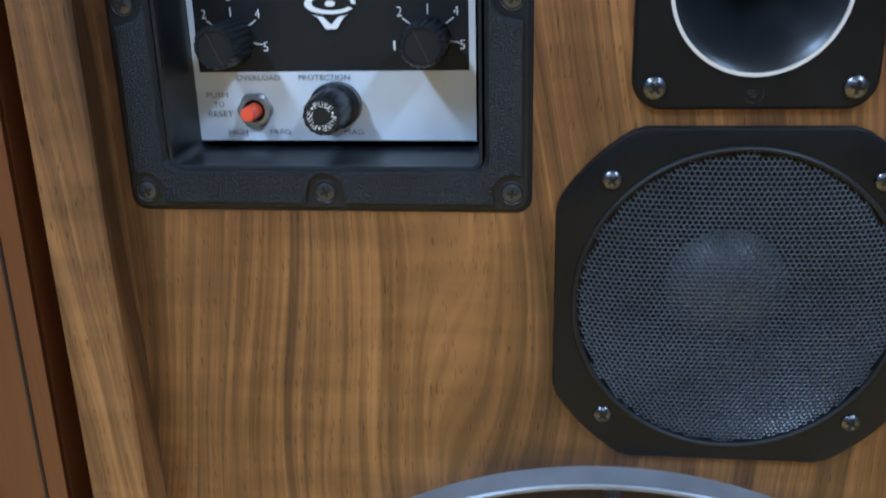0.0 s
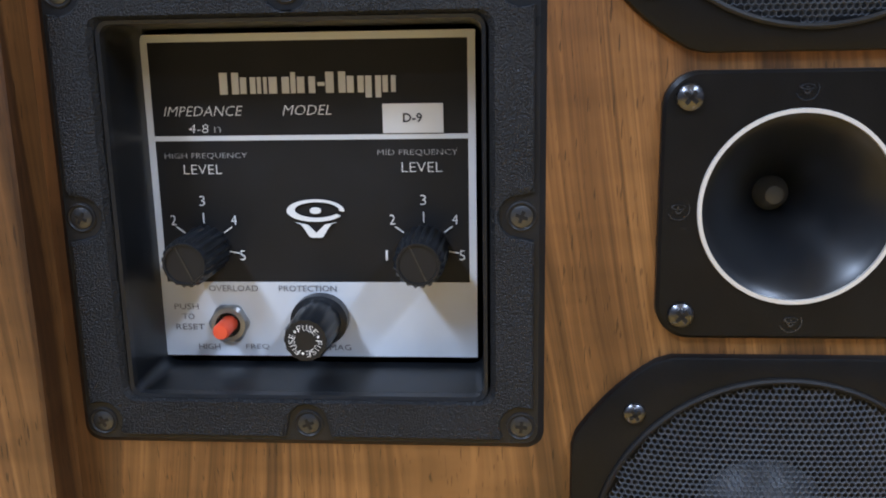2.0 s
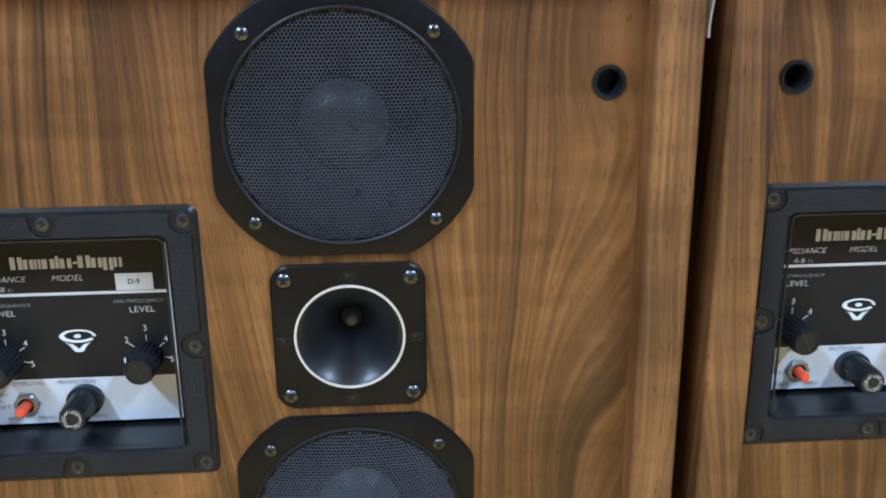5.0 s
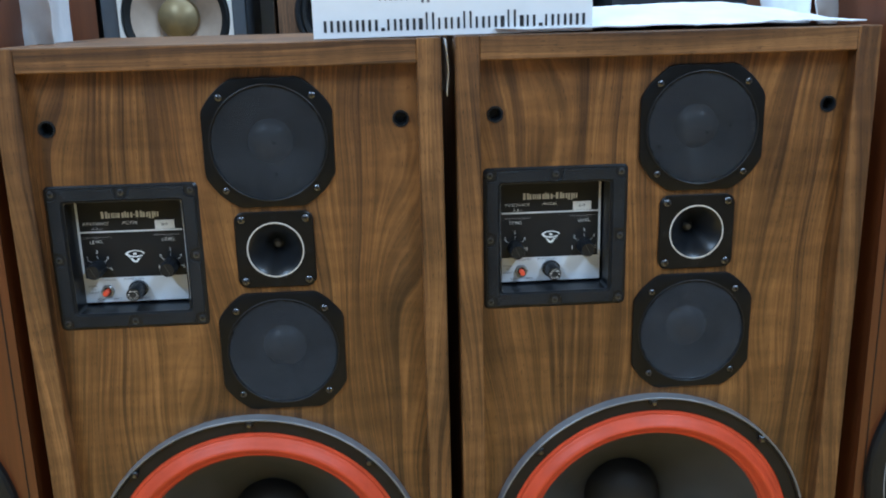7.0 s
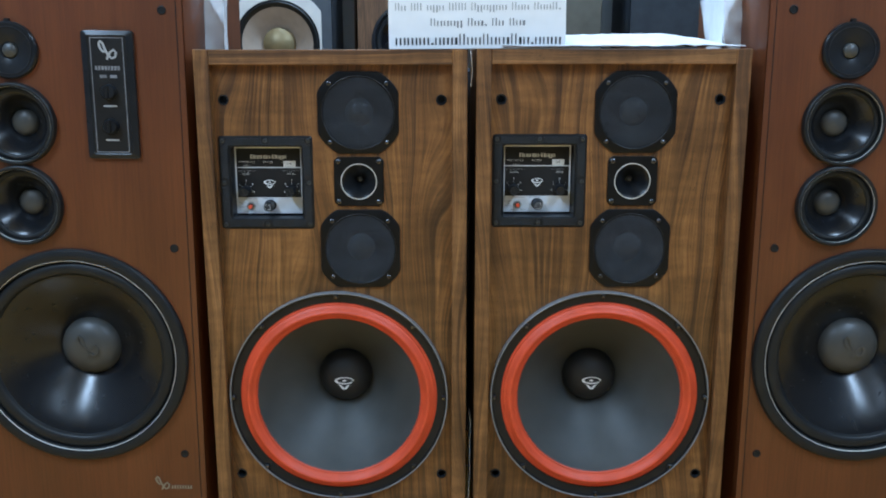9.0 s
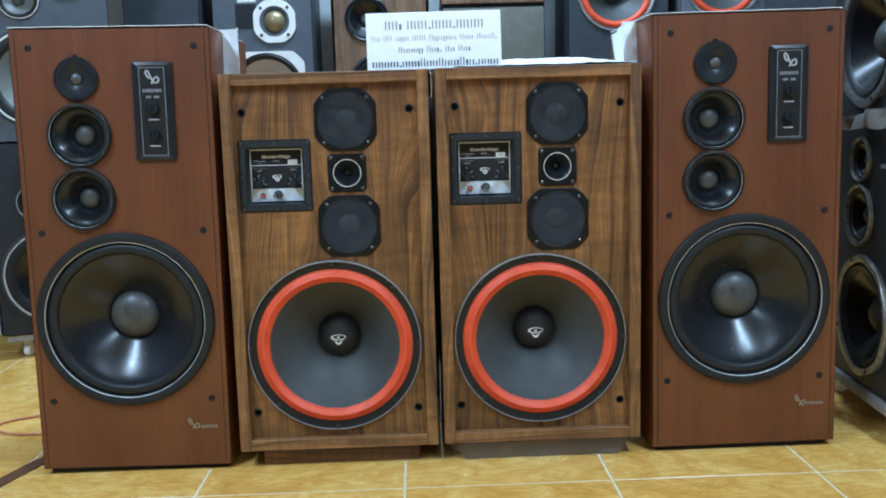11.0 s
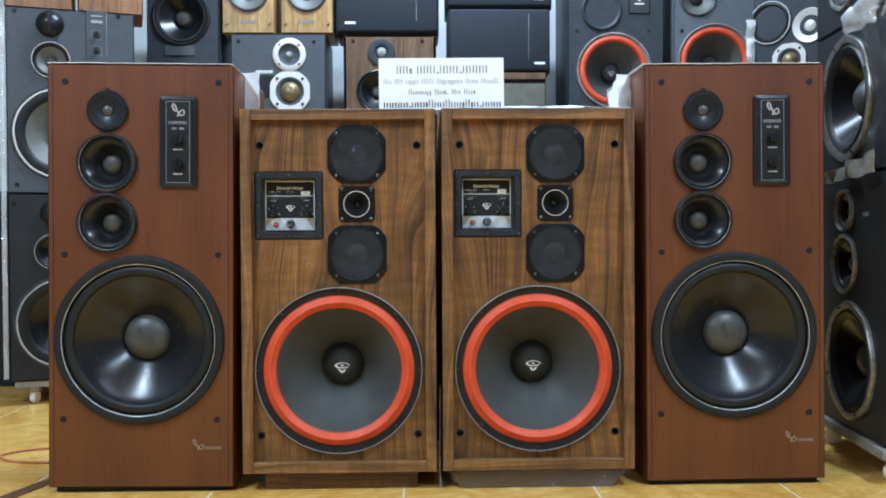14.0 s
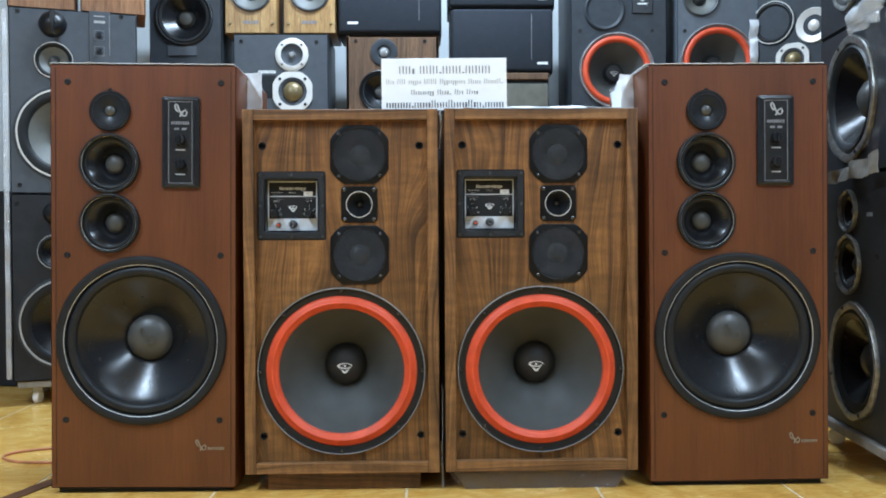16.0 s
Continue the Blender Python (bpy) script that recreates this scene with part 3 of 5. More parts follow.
def add_panel(cx, cz, parent):
    """The recessed control panel: frame, tray, printed plate, knobs, reset button, fuse."""
    H, I = 0.0795, 0.0605
    yf, yp = 0.0145, 0.044
    o = round_rect(cx, cz, H, H, 0.006, 0)
    o2 = round_rect(cx, cz, H - 0.0022, H - 0.0022, 0.005, 0)
    i2 = round_rect(cx, cz + 0.0001, I, I + 0.0014, 0.0042, 0)
    bosses = [(sx * 0.0718, sz * 0.0712) for sx in (-1, 0, 1) for sz in (-1, 0, 1) if sx or sz]

    def at(q, y):
        return [(p[0], y, p[2]) for p in q]

    def ray_ring(half, r, dz, bite, y):
        """A rounded square, bitten round the screws, as seen from its middle."""
        out = []
        for k in range(480):
            a = 2 * math.pi * k / 480
            c, s = math.cos(a), math.sin(a)
            lo_r, hi_r = 0.0, half * 1.5
            for _ in range(24):
                m_r = (lo_r + hi_r) / 2
                qx, qz = abs(m_r * c) - half + r, abs(m_r * s - dz) - half + r
                inside = math.hypot(max(qx, 0), max(qz, 0)) + min(max(qx, qz), 0) - r < 0
                lo_r, hi_r = (m_r, hi_r) if inside else (lo_r, m_r)
            if bite:
                for sx, sz in bosses:
                    along, off = sx * c + sz * s, abs(sx * s - sz * c)
                    if along > 0 and off < bite:
                        lo_r = min(lo_r, along - math.sqrt(bite * bite - off * off))
            out.append((cx + lo_r * c, y, cz + lo_r * s))
        return out
    yb = yf + 0.0016
    fr = part("control_panel", loft([at(o, 0.020), at(o, yb + 0.002), at(o2, yb), at(round_rect(cx, cz, I + 0.004, I + 0.004, 0.005, 0), yb)]), BLACK_SMOOTH, parent, "recessed black grained control panel with knobs and fuse")
    part("grained_field", loft([ray_ring(0.0757, 0.003, 0, 0.0072, yb + 0.0003), ray_ring(0.0757, 0.003, 0, 0.0072, yf + 0.0005), ray_ring(0.0752, 0.003, 0, 0.0077, yf), ray_ring(I + 0.0030, 0.005, 0.0002, 0, yf), ray_ring(I + 0.0012, 0.0042, 0.0002, 0, yf + 0.002), ray_ring(I + 0.0012, 0.0042, 0.0002, 0, 0.021)]), BLACK_ABS, fr, "raised grained field cut round the screws")
    tray = [at(i2, 0.0205), at([(cx + (p[0] - cx) * 0.965, 0, cz + (p[2] - cz) * 0.965) for p in i2], yp + 0.0012)]
    part("tray", loft(tray), BLACK_GLOSS, fr)
    lo, li = round_rect(cx, cz + 0.0001, I + 0.0003, I + 0.0017, 0.0042, 0), round_rect(cx, cz + 0.0001, I - 0.0009, I + 0.0005, 0.0036, 0)
    part("tray_lip", loft([at(lo, yf + 0.0022), at(lo, yf + 0.0008), at(li, yf + 0.0012), at(li, yf + 0.0045)]), BLACK_SMOOTH, fr, "glossy lip of the tray")
    for sx, sz in bosses:
        x, z = cx + sx, cz + sz
        part("screw_boss", lathe([(0.0050, yb + 0.001), (0.0049, yb - 0.0004), (0.0044, yb - 0.0006), (0.0039, yb - 0.0002), (0, yb)], x, z, 28), BLACK_PAINT, fr)
        screw(x, z, yb, 0.0036, BLACK_SCREW, fr, "screw", 0.24)
    fixed = set(fr.children)
    # plate, in place coordinates measured from the cabinet's own centre line
    px0, px1, pz0, pz1 = cx - 0.0588, cx + 0.0565, 0.5955, 0.7108
    part("plate", B(px0, px1, yp, yp + 0.001, pz0, pz1), PLATE_BLACK, fr, "black and silver printed plate", False)
    bm = bmesh.new()
    t = 0.0026
    y = yp - 0.0003
    for q in ((px0, px1, pz1 - t, pz1), (px0, px0 + t, 0.6235, pz1 - t), (px1 - t, px1, 0.6235, pz1 - t), (px0 + t, px1 - t, 0.6745, 0.6762), (px0, px1, pz0, 0.6235)):
        box(bm, q[0], q[1], y, yp + 0.0002, q[2], q[3])
    part("silver_print", bm, SILVER, fr, "", False)
    y -= 0.0003
    x0 = 0.138  # the words stand where the cabinet's axis is 0.138
    L = lambda s, a, b, z, h, mat=PRINT, sh=0.0, bo=-0.016: lettering(s, a - x0, z, y, b - a, h, mat, fr, sh, bold=bo)
    n0, n1 = -0.0085 - x0, 0.0525 - x0
    for a, b, lo, hi in ((0, 62, -1, 67), (67, 117, 0, 52), (122, 154, 0, 52), (160, 226, 0, 52), (231, 247, 0, 66), (252, 310, 0, 52), (318, 340, 22, 34), (344, 408, 0, 66), (412, 466, 0, 52), (471, 521, -16, 52), (526, 568, 0, 52)):
        stems = [(a, b)] if b - a < 30 else [(a, a + (b - a) * 0.40), (b - (b - a) * 0.36, b)]
        bars([(n0 + (n1 - n0) * p / 568, n0 + (n1 - n0) * q / 568) for p, q in stems], 0.6905 + 0.0001075 * (lo + hi) / 2, 0.0001075 * (hi - lo), y + 0.0004, NAME_PRINT, fr, "name_bar")
    L("IMPEDANCE", -0.029, -0.001, 0.6848, 0.0033, PRINT, 0.25)
    L("4-8", -0.0205, -0.0135, 0.6788, 0.0030, PRINT, 0.1)
    L("n", -0.0115, -0.0092, 0.6784, 0.0020, PRINT_DIM)
    L("MODEL", 0.013, 0.030, 0.6848, 0.0034, PRINT, 0.25)
    part("sticker", B(0.0477 - x0, 0.0685 - x0, y - 0.0002, y + 0.0001, 0.6766, 0.6866), STICKER, fr, "cream model sticker", False)
    lettering("D-9", 0.0547 - x0, 0.6818, y - 0.0004, 0.0066, 0.0032, INK, fr, bold=0.02)
    L("HIGH FREQUENCY", -0.030, -0.0005, 0.6692, 0.0022, PRINT_DIM)
    L("LEVEL", -0.0235, -0.0098, 0.6645, 0.0033, PRINT)
    L("MID FREQUENCY", 0.0455, 0.0732, 0.6698, 0.0022, PRINT_DIM)
    L("LEVEL", 0.0538, 0.0678, 0.6648, 0.0034, PRINT)
    for kx, marks, r_t in ((-0.0178, (2, 3, 4, 5), 0.0142), (0.0610, (1, 2, 3, 4, 5), 0.0142)):
        kz = 0.6365
        for d in marks:
            a = radians(90 + (3 - d) * 54 * (1.0 if abs(d - 3) < 2 else 0.93))
            c, s = math.cos(a), math.sin(a)
            lettering(str(d), kx + c * r_t * 0.96 - x0, kz + s * 0.0168, y, 0.0020 if d != 1 else 0.0008, 0.0036, PRINT, fr, align="CENTER")
            if d > 1:
                part("tick", arc_strip([(kx - x0 + c * 0.0088, kz + s * 0.0088), (kx - x0 + c * 0.0125, kz + s * 0.0125)], 0.00038, y, y + 0.0003), PRINT, fr, "", False)
        knob(kx - x0, kz - 0.001, yp, 0.0084, 0.0225, fr, 2.0)
    emblem(0.0228 - x0, 0.6497, 0.0205, y, PRINT, fr)
    for s, a, b, z in (("OVERLOAD", -0.0178, 0.0003, 0.6212), ("PROTECTION", 0.008, 0.0290, 0.6212), ("PUSH", -0.0312, -0.0222, 0.6143), ("TO", -0.0284, -0.0240, 0.6105), ("RESET", -0.0312, -0.0205, 0.6066), ("HIGH", -0.0232, -0.0152, 0.5990), ("FREQ", -0.0055, 0.0032, 0.5990), ("MAG", 0.0255, 0.0335, 0.5990)):
        L(s, a, b, z, 0.0022, INK_SOFT, 0.0, 0.0)
    bx, bz = -0.0108 - x0, 0.6082
    part("reset_nut", lathe([(0.0070, yp), (0.0070, yp - 0.0022), (0.0062, yp - 0.0032), (0.0046, yp - 0.0034), (0.0044, yp - 0.001), (0.0, yp - 0.001)], bx, bz, 6 * 8, None, lambda a, yy: 1.0 + (0.05 if yy > yp - 0.0025 else 0) * math.cos(6 * a)), ZINC, fr, "zinc hexagon nut")
    part("reset_well", lathe([(0.0045, yp - 0.0033), (0.0044, yp - 0.0014), (0, yp - 0.0013)], bx, bz, 28), BLACK_PAINT, fr, "dark bush round the button")
    part("reset_button", lathe([(0.0031, yp), (0.0030, yp - 0.0115), (0.0025, yp - 0.0124), (0, yp - 0.0127)], bx, bz, 24), RED_BUTTON, fr, "orange-red reset button")
    fx, fz, fl = 0.0230 - x0, 0.6103, 0.0265
    part("fuse_holder", lathe([(0.0098, yp), (0.0098, yp - 0.005), (0.0080, yp - 0.0055), (0.0078, yp - fl * 0.9), (0.0071, yp - fl), (0.0, yp - fl)], fx, fz, 72, None, lambda a, yy: 1 + (0.022 * math.cos(14 * a) if yy < yp - 0.0052 else 0.05 * math.cos(2 * a))), BLACK_SMOOTH, fr, "black fuse holder with white lettering round its cap")
    word = "FUSE FUSE FUSE "
    for i, ch in enumerate(word):
        a = math.pi / 2 - 2 * math.pi * i / len(word) + 0.4
        x, z = fx + 0.0046 * math.cos(a), fz + 0.0046 * math.sin(a)
        if ch == " ":
            part("dot", lathe([(0.00045, yp - fl), (0.00045, yp - fl - 0.0003), (0, yp - fl - 0.0003)], x, z, 10), PRINT, fr)
        else:
            lettering(ch, x, z, yp - fl - 0.0003, 0.0015, 0.0021, PRINT, fr, align="CENTER", turn=a - math.pi / 2)
    for ob in fr.children:
        if ob not in fixed:
            ob.location.z -= 0.0010
    return fr


def add_red_woofer(cx, cz, R, parent, emb=True):
    k = R / 0.19
    b = part("woofer", lathe([(0.192 * k, 0.019), (0.192 * k, 0.008), (0.1905 * k, 0.0062), (0.1885 * k, 0.0062), (0.1875 * k, 0.009), (0.1745 * k, 0.0105), (0.172 * k, 0.025)], cx, cz, 120), BLACK_PAINT, parent, "large woofer with red foam surround and grey cone")
    part("edge_ring", lathe([(0.1930 * k, 0.0185), (0.1929 * k, 0.0050), (0.1922 * k, 0.0042), (0.1908 * k, 0.0045), (0.1905 * k, 0.0085)], cx, cz, 120), RIM_GREY, b, "pale grey cast edge")
    arc = [(0.1587 * k + 0.0121 * k * math.cos(a), 0.011 - (0.0100 + 0.0024 * math.cos(4 * a)) * math.sin(a)) for a in [math.pi * i / 20 for i in range(21)]]
    part("surround", lathe([(0.1765 * k, 0.0125)] + arc + [(0.1442 * k, 0.013)], cx, cz, 120), RED, b, "red foam roll surround")
    dep = 0.117 * k
    cone = [(0.1450 * k - 0.0950 * k * (i / 12), 0.012 + dep * (i / 12) ** 0.9) for i in range(13)]
    part("cone", lathe(cone, cx, cz, 96), CONE_GREY, b)
    y0 = 0.012 + dep
    part("dust_cap", lathe([(0.0502 * k, y0), (0.047 * k, y0 - 0.014 * k), (0.036 * k, y0 - 0.026 * k), (0.02 * k, y0 - 0.033 * k), (0, y0 - 0.035 * k)], cx, cz, 48), CAP_BLACK, b)
    if emb:
        emblem(cx, cz - 0.001, 0.036 * k, y0 - 0.0362 * k, PRINT, b)
    for i in range(8):
        a = 2 * math.pi * (i + 0.0) / 8 + math.pi / 2
        part("bolt_notch", B(cx + 0.1868 * k * math.cos(a) - 0.0042, cx + 0.1868 * k * math.cos(a) + 0.0042, 0.0038, 0.012, cz + 0.1868 * k * math.sin(a) - 0.0042, cz + 0.1868 * k * math.sin(a) + 0.0042, 0.0015, 1), BLACK_SMOOTH, b)
        part("bolt", lathe([(0.0026, 0.0042), (0.0022, 0.0028), (0, 0.0024)], cx + 0.1858 * k * math.cos(a), cz + 0.1858 * k * math.sin(a), 12), SCREW_STEEL, b)
    return b


def walnut_speaker(m):
    sp = thing("loudspeaker", m, "walnut-veneered floor speaker with a red-ringed woofer", "speaker", "walnut speakers side by side")
    W, Z0, Z1, D, T = 0.2235, 0.033, 0.872, 0.40, 0.0250
    for x0, x1 in ((-W, -W + T), (W - T, W)):
        part("side_panel", B(x0, x1, 0, D, Z0, Z1, 0.0012, 1), WALNUT_EDGE, sp)
    part("top_panel", B(-W + T, W - T, 0.0003, D, Z1 - T, Z1 - 0.0003, 0.0012, 1), WALNUT_RAIL, sp)
    part("bottom_panel", B(-W + T, W - T, 0.0003, D, Z0 + 0.0003, Z0 + T, 0.0012, 1), WALNUT_RAIL, sp)
    part("back_panel", B(-W + T, W - T, D - 0.02, D - 0.002, Z0 + T, Z1 - T), BLACK_VINYL, sp)
    part("plinth", B(-0.178, 0.18, 0.033, D - 0.03, LOW, Z0, 0.002, 1), WALNUT_RAIL, sp, "recessed wooden plinth")
    u, lo, tw, wf, pn = (0.042, 0.7688), (0.0415, 0.5375), (0.0412, 0.6540), (-0.0015, 0.269), (-0.115, 0.6515)
    socks = [(-0.1815, 0.790), (0.1805, 0.790), (-0.183, 0.118), (0.1805, 0.118)]
    ops = [circle(*u, 0.062, 0, 48), circle(*lo, 0.062, 0, 48), circle(*tw, 0.034, 0, 32), circle(*wf, 0.184, 0, 72), round_rect(pn[0], pn[1], 0.066, 0.066, 0.005, 0, 2)]
    ops += [circle(*s, 0.0072, 0, 24) for s in socks]
    part("baffle", pierced(-W + T, W - T, Z0 + T, Z1 - T, ops, 0.018, 0.036), WALNUT, sp, "walnut-veneered front baffle", False)
    for s in socks:
        part("grille_socket", lathe([(0.0090, 0.0178), (0.0088, 0.0168), (0.0070, 0.0168), (0.0062, 0.019), (0.0060, 0.034), (0, 0.034)], *s, 32), BLACK_SMOOTH, sp, "black grille socket")
    add_mid(*u, 0.0678, sp, 1.115)
    add_mid(*lo, 0.0682, sp)
    add_horn(*tw, sp)
    add_panel(*pn, sp)
    add_red_woofer(*wf, 0.19, sp)
    return sp


walnut = walnut_speaker(pose(0.138, 0.312, 0))
twin = copy_thing(walnut, pose(0.5995, 0.312, 0.001))
for ob in twin.children:
    if ob.name.startswith("control_panel"):
        ob.location += Vector((-0.001, 0.0, 0.002))


# ---- tall cherry speakers ----
def infinity_loop(cx, cz, w, y, material, parent, name="loop_emblem"):
    loop = ((-0.16, 0.02), (-0.34, 0.22), (-0.42, 0.48), (-0.33, 0.62), (-0.2, 0.5), (-0.1, 0.2), (0.06, -0.12), (0.26, -0.3), (0.44, -0.22), (0.5, 0.02), (0.38, 0.16), (0.2, 0.06), (0.04, -0.2), (-0.02, -0.36))
    pts = [(cx + x * w, cz + z * w) for x, z in loop]
    return part(name, arc_strip(pts, w * 0.11, y - 0.0012, y), material, parent, "", False)


def add_poly_driver(cx, cz, R, depth, cap, name, label, parent, yb=0.0):
    """A glossy black cone in a broad rounded ring with a thin pale line."""
    d = part(name, lathe([(R, yb + 0.002), (R, yb - 0.007), (R * 0.985, yb - 0.0105), (R * 0.955, yb - 0.012), (R * 0.915, yb - 0.0115), (R * 0.885, yb - 0.008), (R * 0.880, yb + 0.004)], cx, cz, 120), RUBBER, parent, label)
    part("pale_line", lathe([(R * 0.9000, yb - 0.0095), (R * 0.8990, yb - 0.0112), (R * 0.8955, yb - 0.0108), (R * 0.8940, yb - 0.008)], cx, cz, 120), LIGHT_RING, d)
    ro, ri = R * 0.878, R * 0.765
    mid, rad = (ro + ri) / 2, (ro - ri) / 2
    part("surround", lathe([(ro + rad * 0.1, yb)] + [(mid + rad * math.cos(a), yb - 0.001 - rad * 0.6 * math.sin(a)) for a in [math.pi * i / 10 for i in range(11)]] + [(ri * 0.98, yb + 0.002)], cx, cz, 96), RUBBER, d)
    rc = cap
    part("cone", lathe([(ri - (ri - rc) * (i / 14), yb + depth * (i / 14) ** 1.22) for i in range(15)], cx, cz, 96), CONE_BLACK, d)
    part("dust_cap", lathe([(rc, yb + depth), (rc * 0.96, yb + depth - rc * 0.13), (rc * 0.8, yb + depth - rc * 0.30), (rc * 0.5, yb + depth - rc * 0.42), (rc * 0.2, yb + depth - rc * 0.47), (0, yb + depth - rc * 0.48)], cx, cz, 48), CAP_GREY, d, "grey dust cap")
    return d, yb + depth - rc * 0.48


def cherry_speaker(m):
    sp = thing("tall_loudspeaker", m, "tall cherry-veneered floor speaker with a black woofer", "speaker", "cherry speakers at the ends")
    W, Hh, D = 0.212, 0.976, 0.41
    part("cabinet", shell(-W, W, 0.0, D, 0.0005, Hh, 0.002), CHERRY, sp)
    part("foot", B(-W + 0.012, W - 0.012, 0.016, D - 0.02, LOW, 0.001, 0.001, 1), BLACK_PAINT, sp, "recessed black foot")
    ops = [circle(-0.005, 0.343, 0.178, 0, 72), circle(-0.0765, 0.750, 0.063, 0, 48), circle(-0.0765, 0.613, 0.063, 0, 48)]
    part("baffle", pierced(-W + 0.002, W - 0.002, 0.0025, Hh - 0.002, ops, 0.0, 0.018), CHERRY, sp, "cherry-veneered front", False)
    for a in (-1, 1):
        part("corner_bead", B(a * (W - 0.012) - 0.0006, a * (W - 0.012) + 0.0006, -0.0006, 0.002, 0.01, Hh - 0.006), BLACK_PAINT, sp, "", False)
    for x, z in ((-0.172, 0.936), (0.177, 0.936), (-0.174, 0.5395), (0.176, 0.5395), (-0.178, 0.159), (0.174, 0.158)):
        part("grille_socket", lathe([(0.0074, 0.001), (0.0072, -0.0012), (0.0058, -0.0016), (0.0050, -0.0006), (0.0, -0.0005)], x, z, 28), BLACK_PAINT, sp, "black grille socket")
    w, ya = add_poly_driver(-0.004, 0.3425, 0.1950, 0.062, 0.0535, "woofer", "large black polymer woofer with a thin white ring", sp, 0.0)
    infinity_loop(-0.004, 0.3425, 0.04, ya + 0.0002, CAP_MARK, w)
    for z in (0.750, 0.613):
        add_poly_driver(-0.0765, z, 0.0685, 0.034, 0.0225, "midrange", "black midrange driver with grey dome", sp, 0.0)
    tw = part("tweeter", lathe([(0.0465, 0.002), (0.0465, -0.006), (0.044, -0.0085), (0.026, -0.007), (0.014, -0.003), (0.012, 0.002)], -0.075, 0.870, 72), BLACK_SMOOTH, sp, "round black dome tweeter")
    part("dome", lathe([(0.013, 0.0), (0.0115, -0.005), (0.007, -0.0085), (0, -0.0095)], -0.075, 0.870, 32), CAP_GREY, tw)
    part("pale_line", lathe([(0.0385, -0.0078), (0.0385, -0.0092), (0.0375, -0.0092), (0.0375, -0.0078)], -0.075, 0.870, 72), DARK_STEEL, tw)
    part("top_tab", B(-0.079, -0.071, -0.007, 0.001, 0.914, 0.921, 0.001, 1), BLACK_SMOOTH, tw)
    # level-control plate
    cx, cz = 0.0865, 0.7985
    o = round_rect(cx, cz, 0.0425, 0.1045, 0.005, 0)
    pl = part("control_plate", loft([[(p[0], 0.001, p[2]) for p in o], [(p[0], -0.006, p[2]) for p in o], [(cx + (p[0] - cx) * 0.76, -0.010, cz + (p[2] - cz) * 0.93) for p in o], [(cx + (p[0] - cx) * 0.72, -0.0085, cz + (p[2] - cz) * 0.91) for p in o]]), BLACK_SMOOTH, sp, "upright black level-control plate")
    part("plate_face", B(cx - 0.034, cx + 0.034, -0.0085, 0.0, cz - 0.098, cz + 0.098), BLACK_PAINT, pl, "", False)
    part("outline", ring_plate(round_rect(cx, cz, 0.0272, 0.0935, 0.001, 0, 1), round_rect(cx, cz, 0.0260, 0.0923, 0.001, 0, 1), -0.0092, -0.0084), INK_SOFT, pl, "", False)
    infinity_loop(cx, cz + 0.069, 0.030, -0.0085, PRINT_DIM, pl)
    bars(letter_blocks(cx - 0.021, cx + 0.021, [8], 0.3), cz + 0.0445, 0.007, -0.0085, INK_SOFT, pl, "name_bar")
    bars([(cx - 0.014, cx - 0.003), (cx + 0.003, cx + 0.014)], cz + 0.031, 0.005, -0.0085, INK_SOFT, pl, "name_bar")
    for z in (cz + 0.006, cz - 0.050):
        part("knob", lathe([(0.0125, -0.0085), (0.012, -0.018), (0.0105, -0.020), (0, -0.020)], cx, z, 48, None, lambda a, y: 1 + 0.02 * math.cos(20 * a)), BLACK_SMOOTH, pl)
        part("knob_grip", B(cx - 0.0022, cx + 0.0022, -0.0235, -0.019, z - 0.0105, z + 0.0105, 0.001, 1), BLACK_GLOSS, pl)
        bars([(cx - 0.011, cx + 0.011)], z - 0.023, 0.0028, -0.0085, PRINT_DIM, pl, "caption_bar")
    # badge low on the front
    bd = infinity_loop(0.130, 0.0965, 0.026, 0.0, ZINC, sp, "badge_loop")
    bars(letter_blocks(0.147, 0.186, [8], 0.5), 0.0925, 0.007, 0.0, ZINC, sp, "badge_bar", "", 0.0012)
    return sp


cherry = cherry_speaker(pose(-0.323, 0.33, 0.0, 0, 0.6, 0))
copy_thing(cherry, pose(1.068, 0.33, 0.0, 0, -0.35, 0))


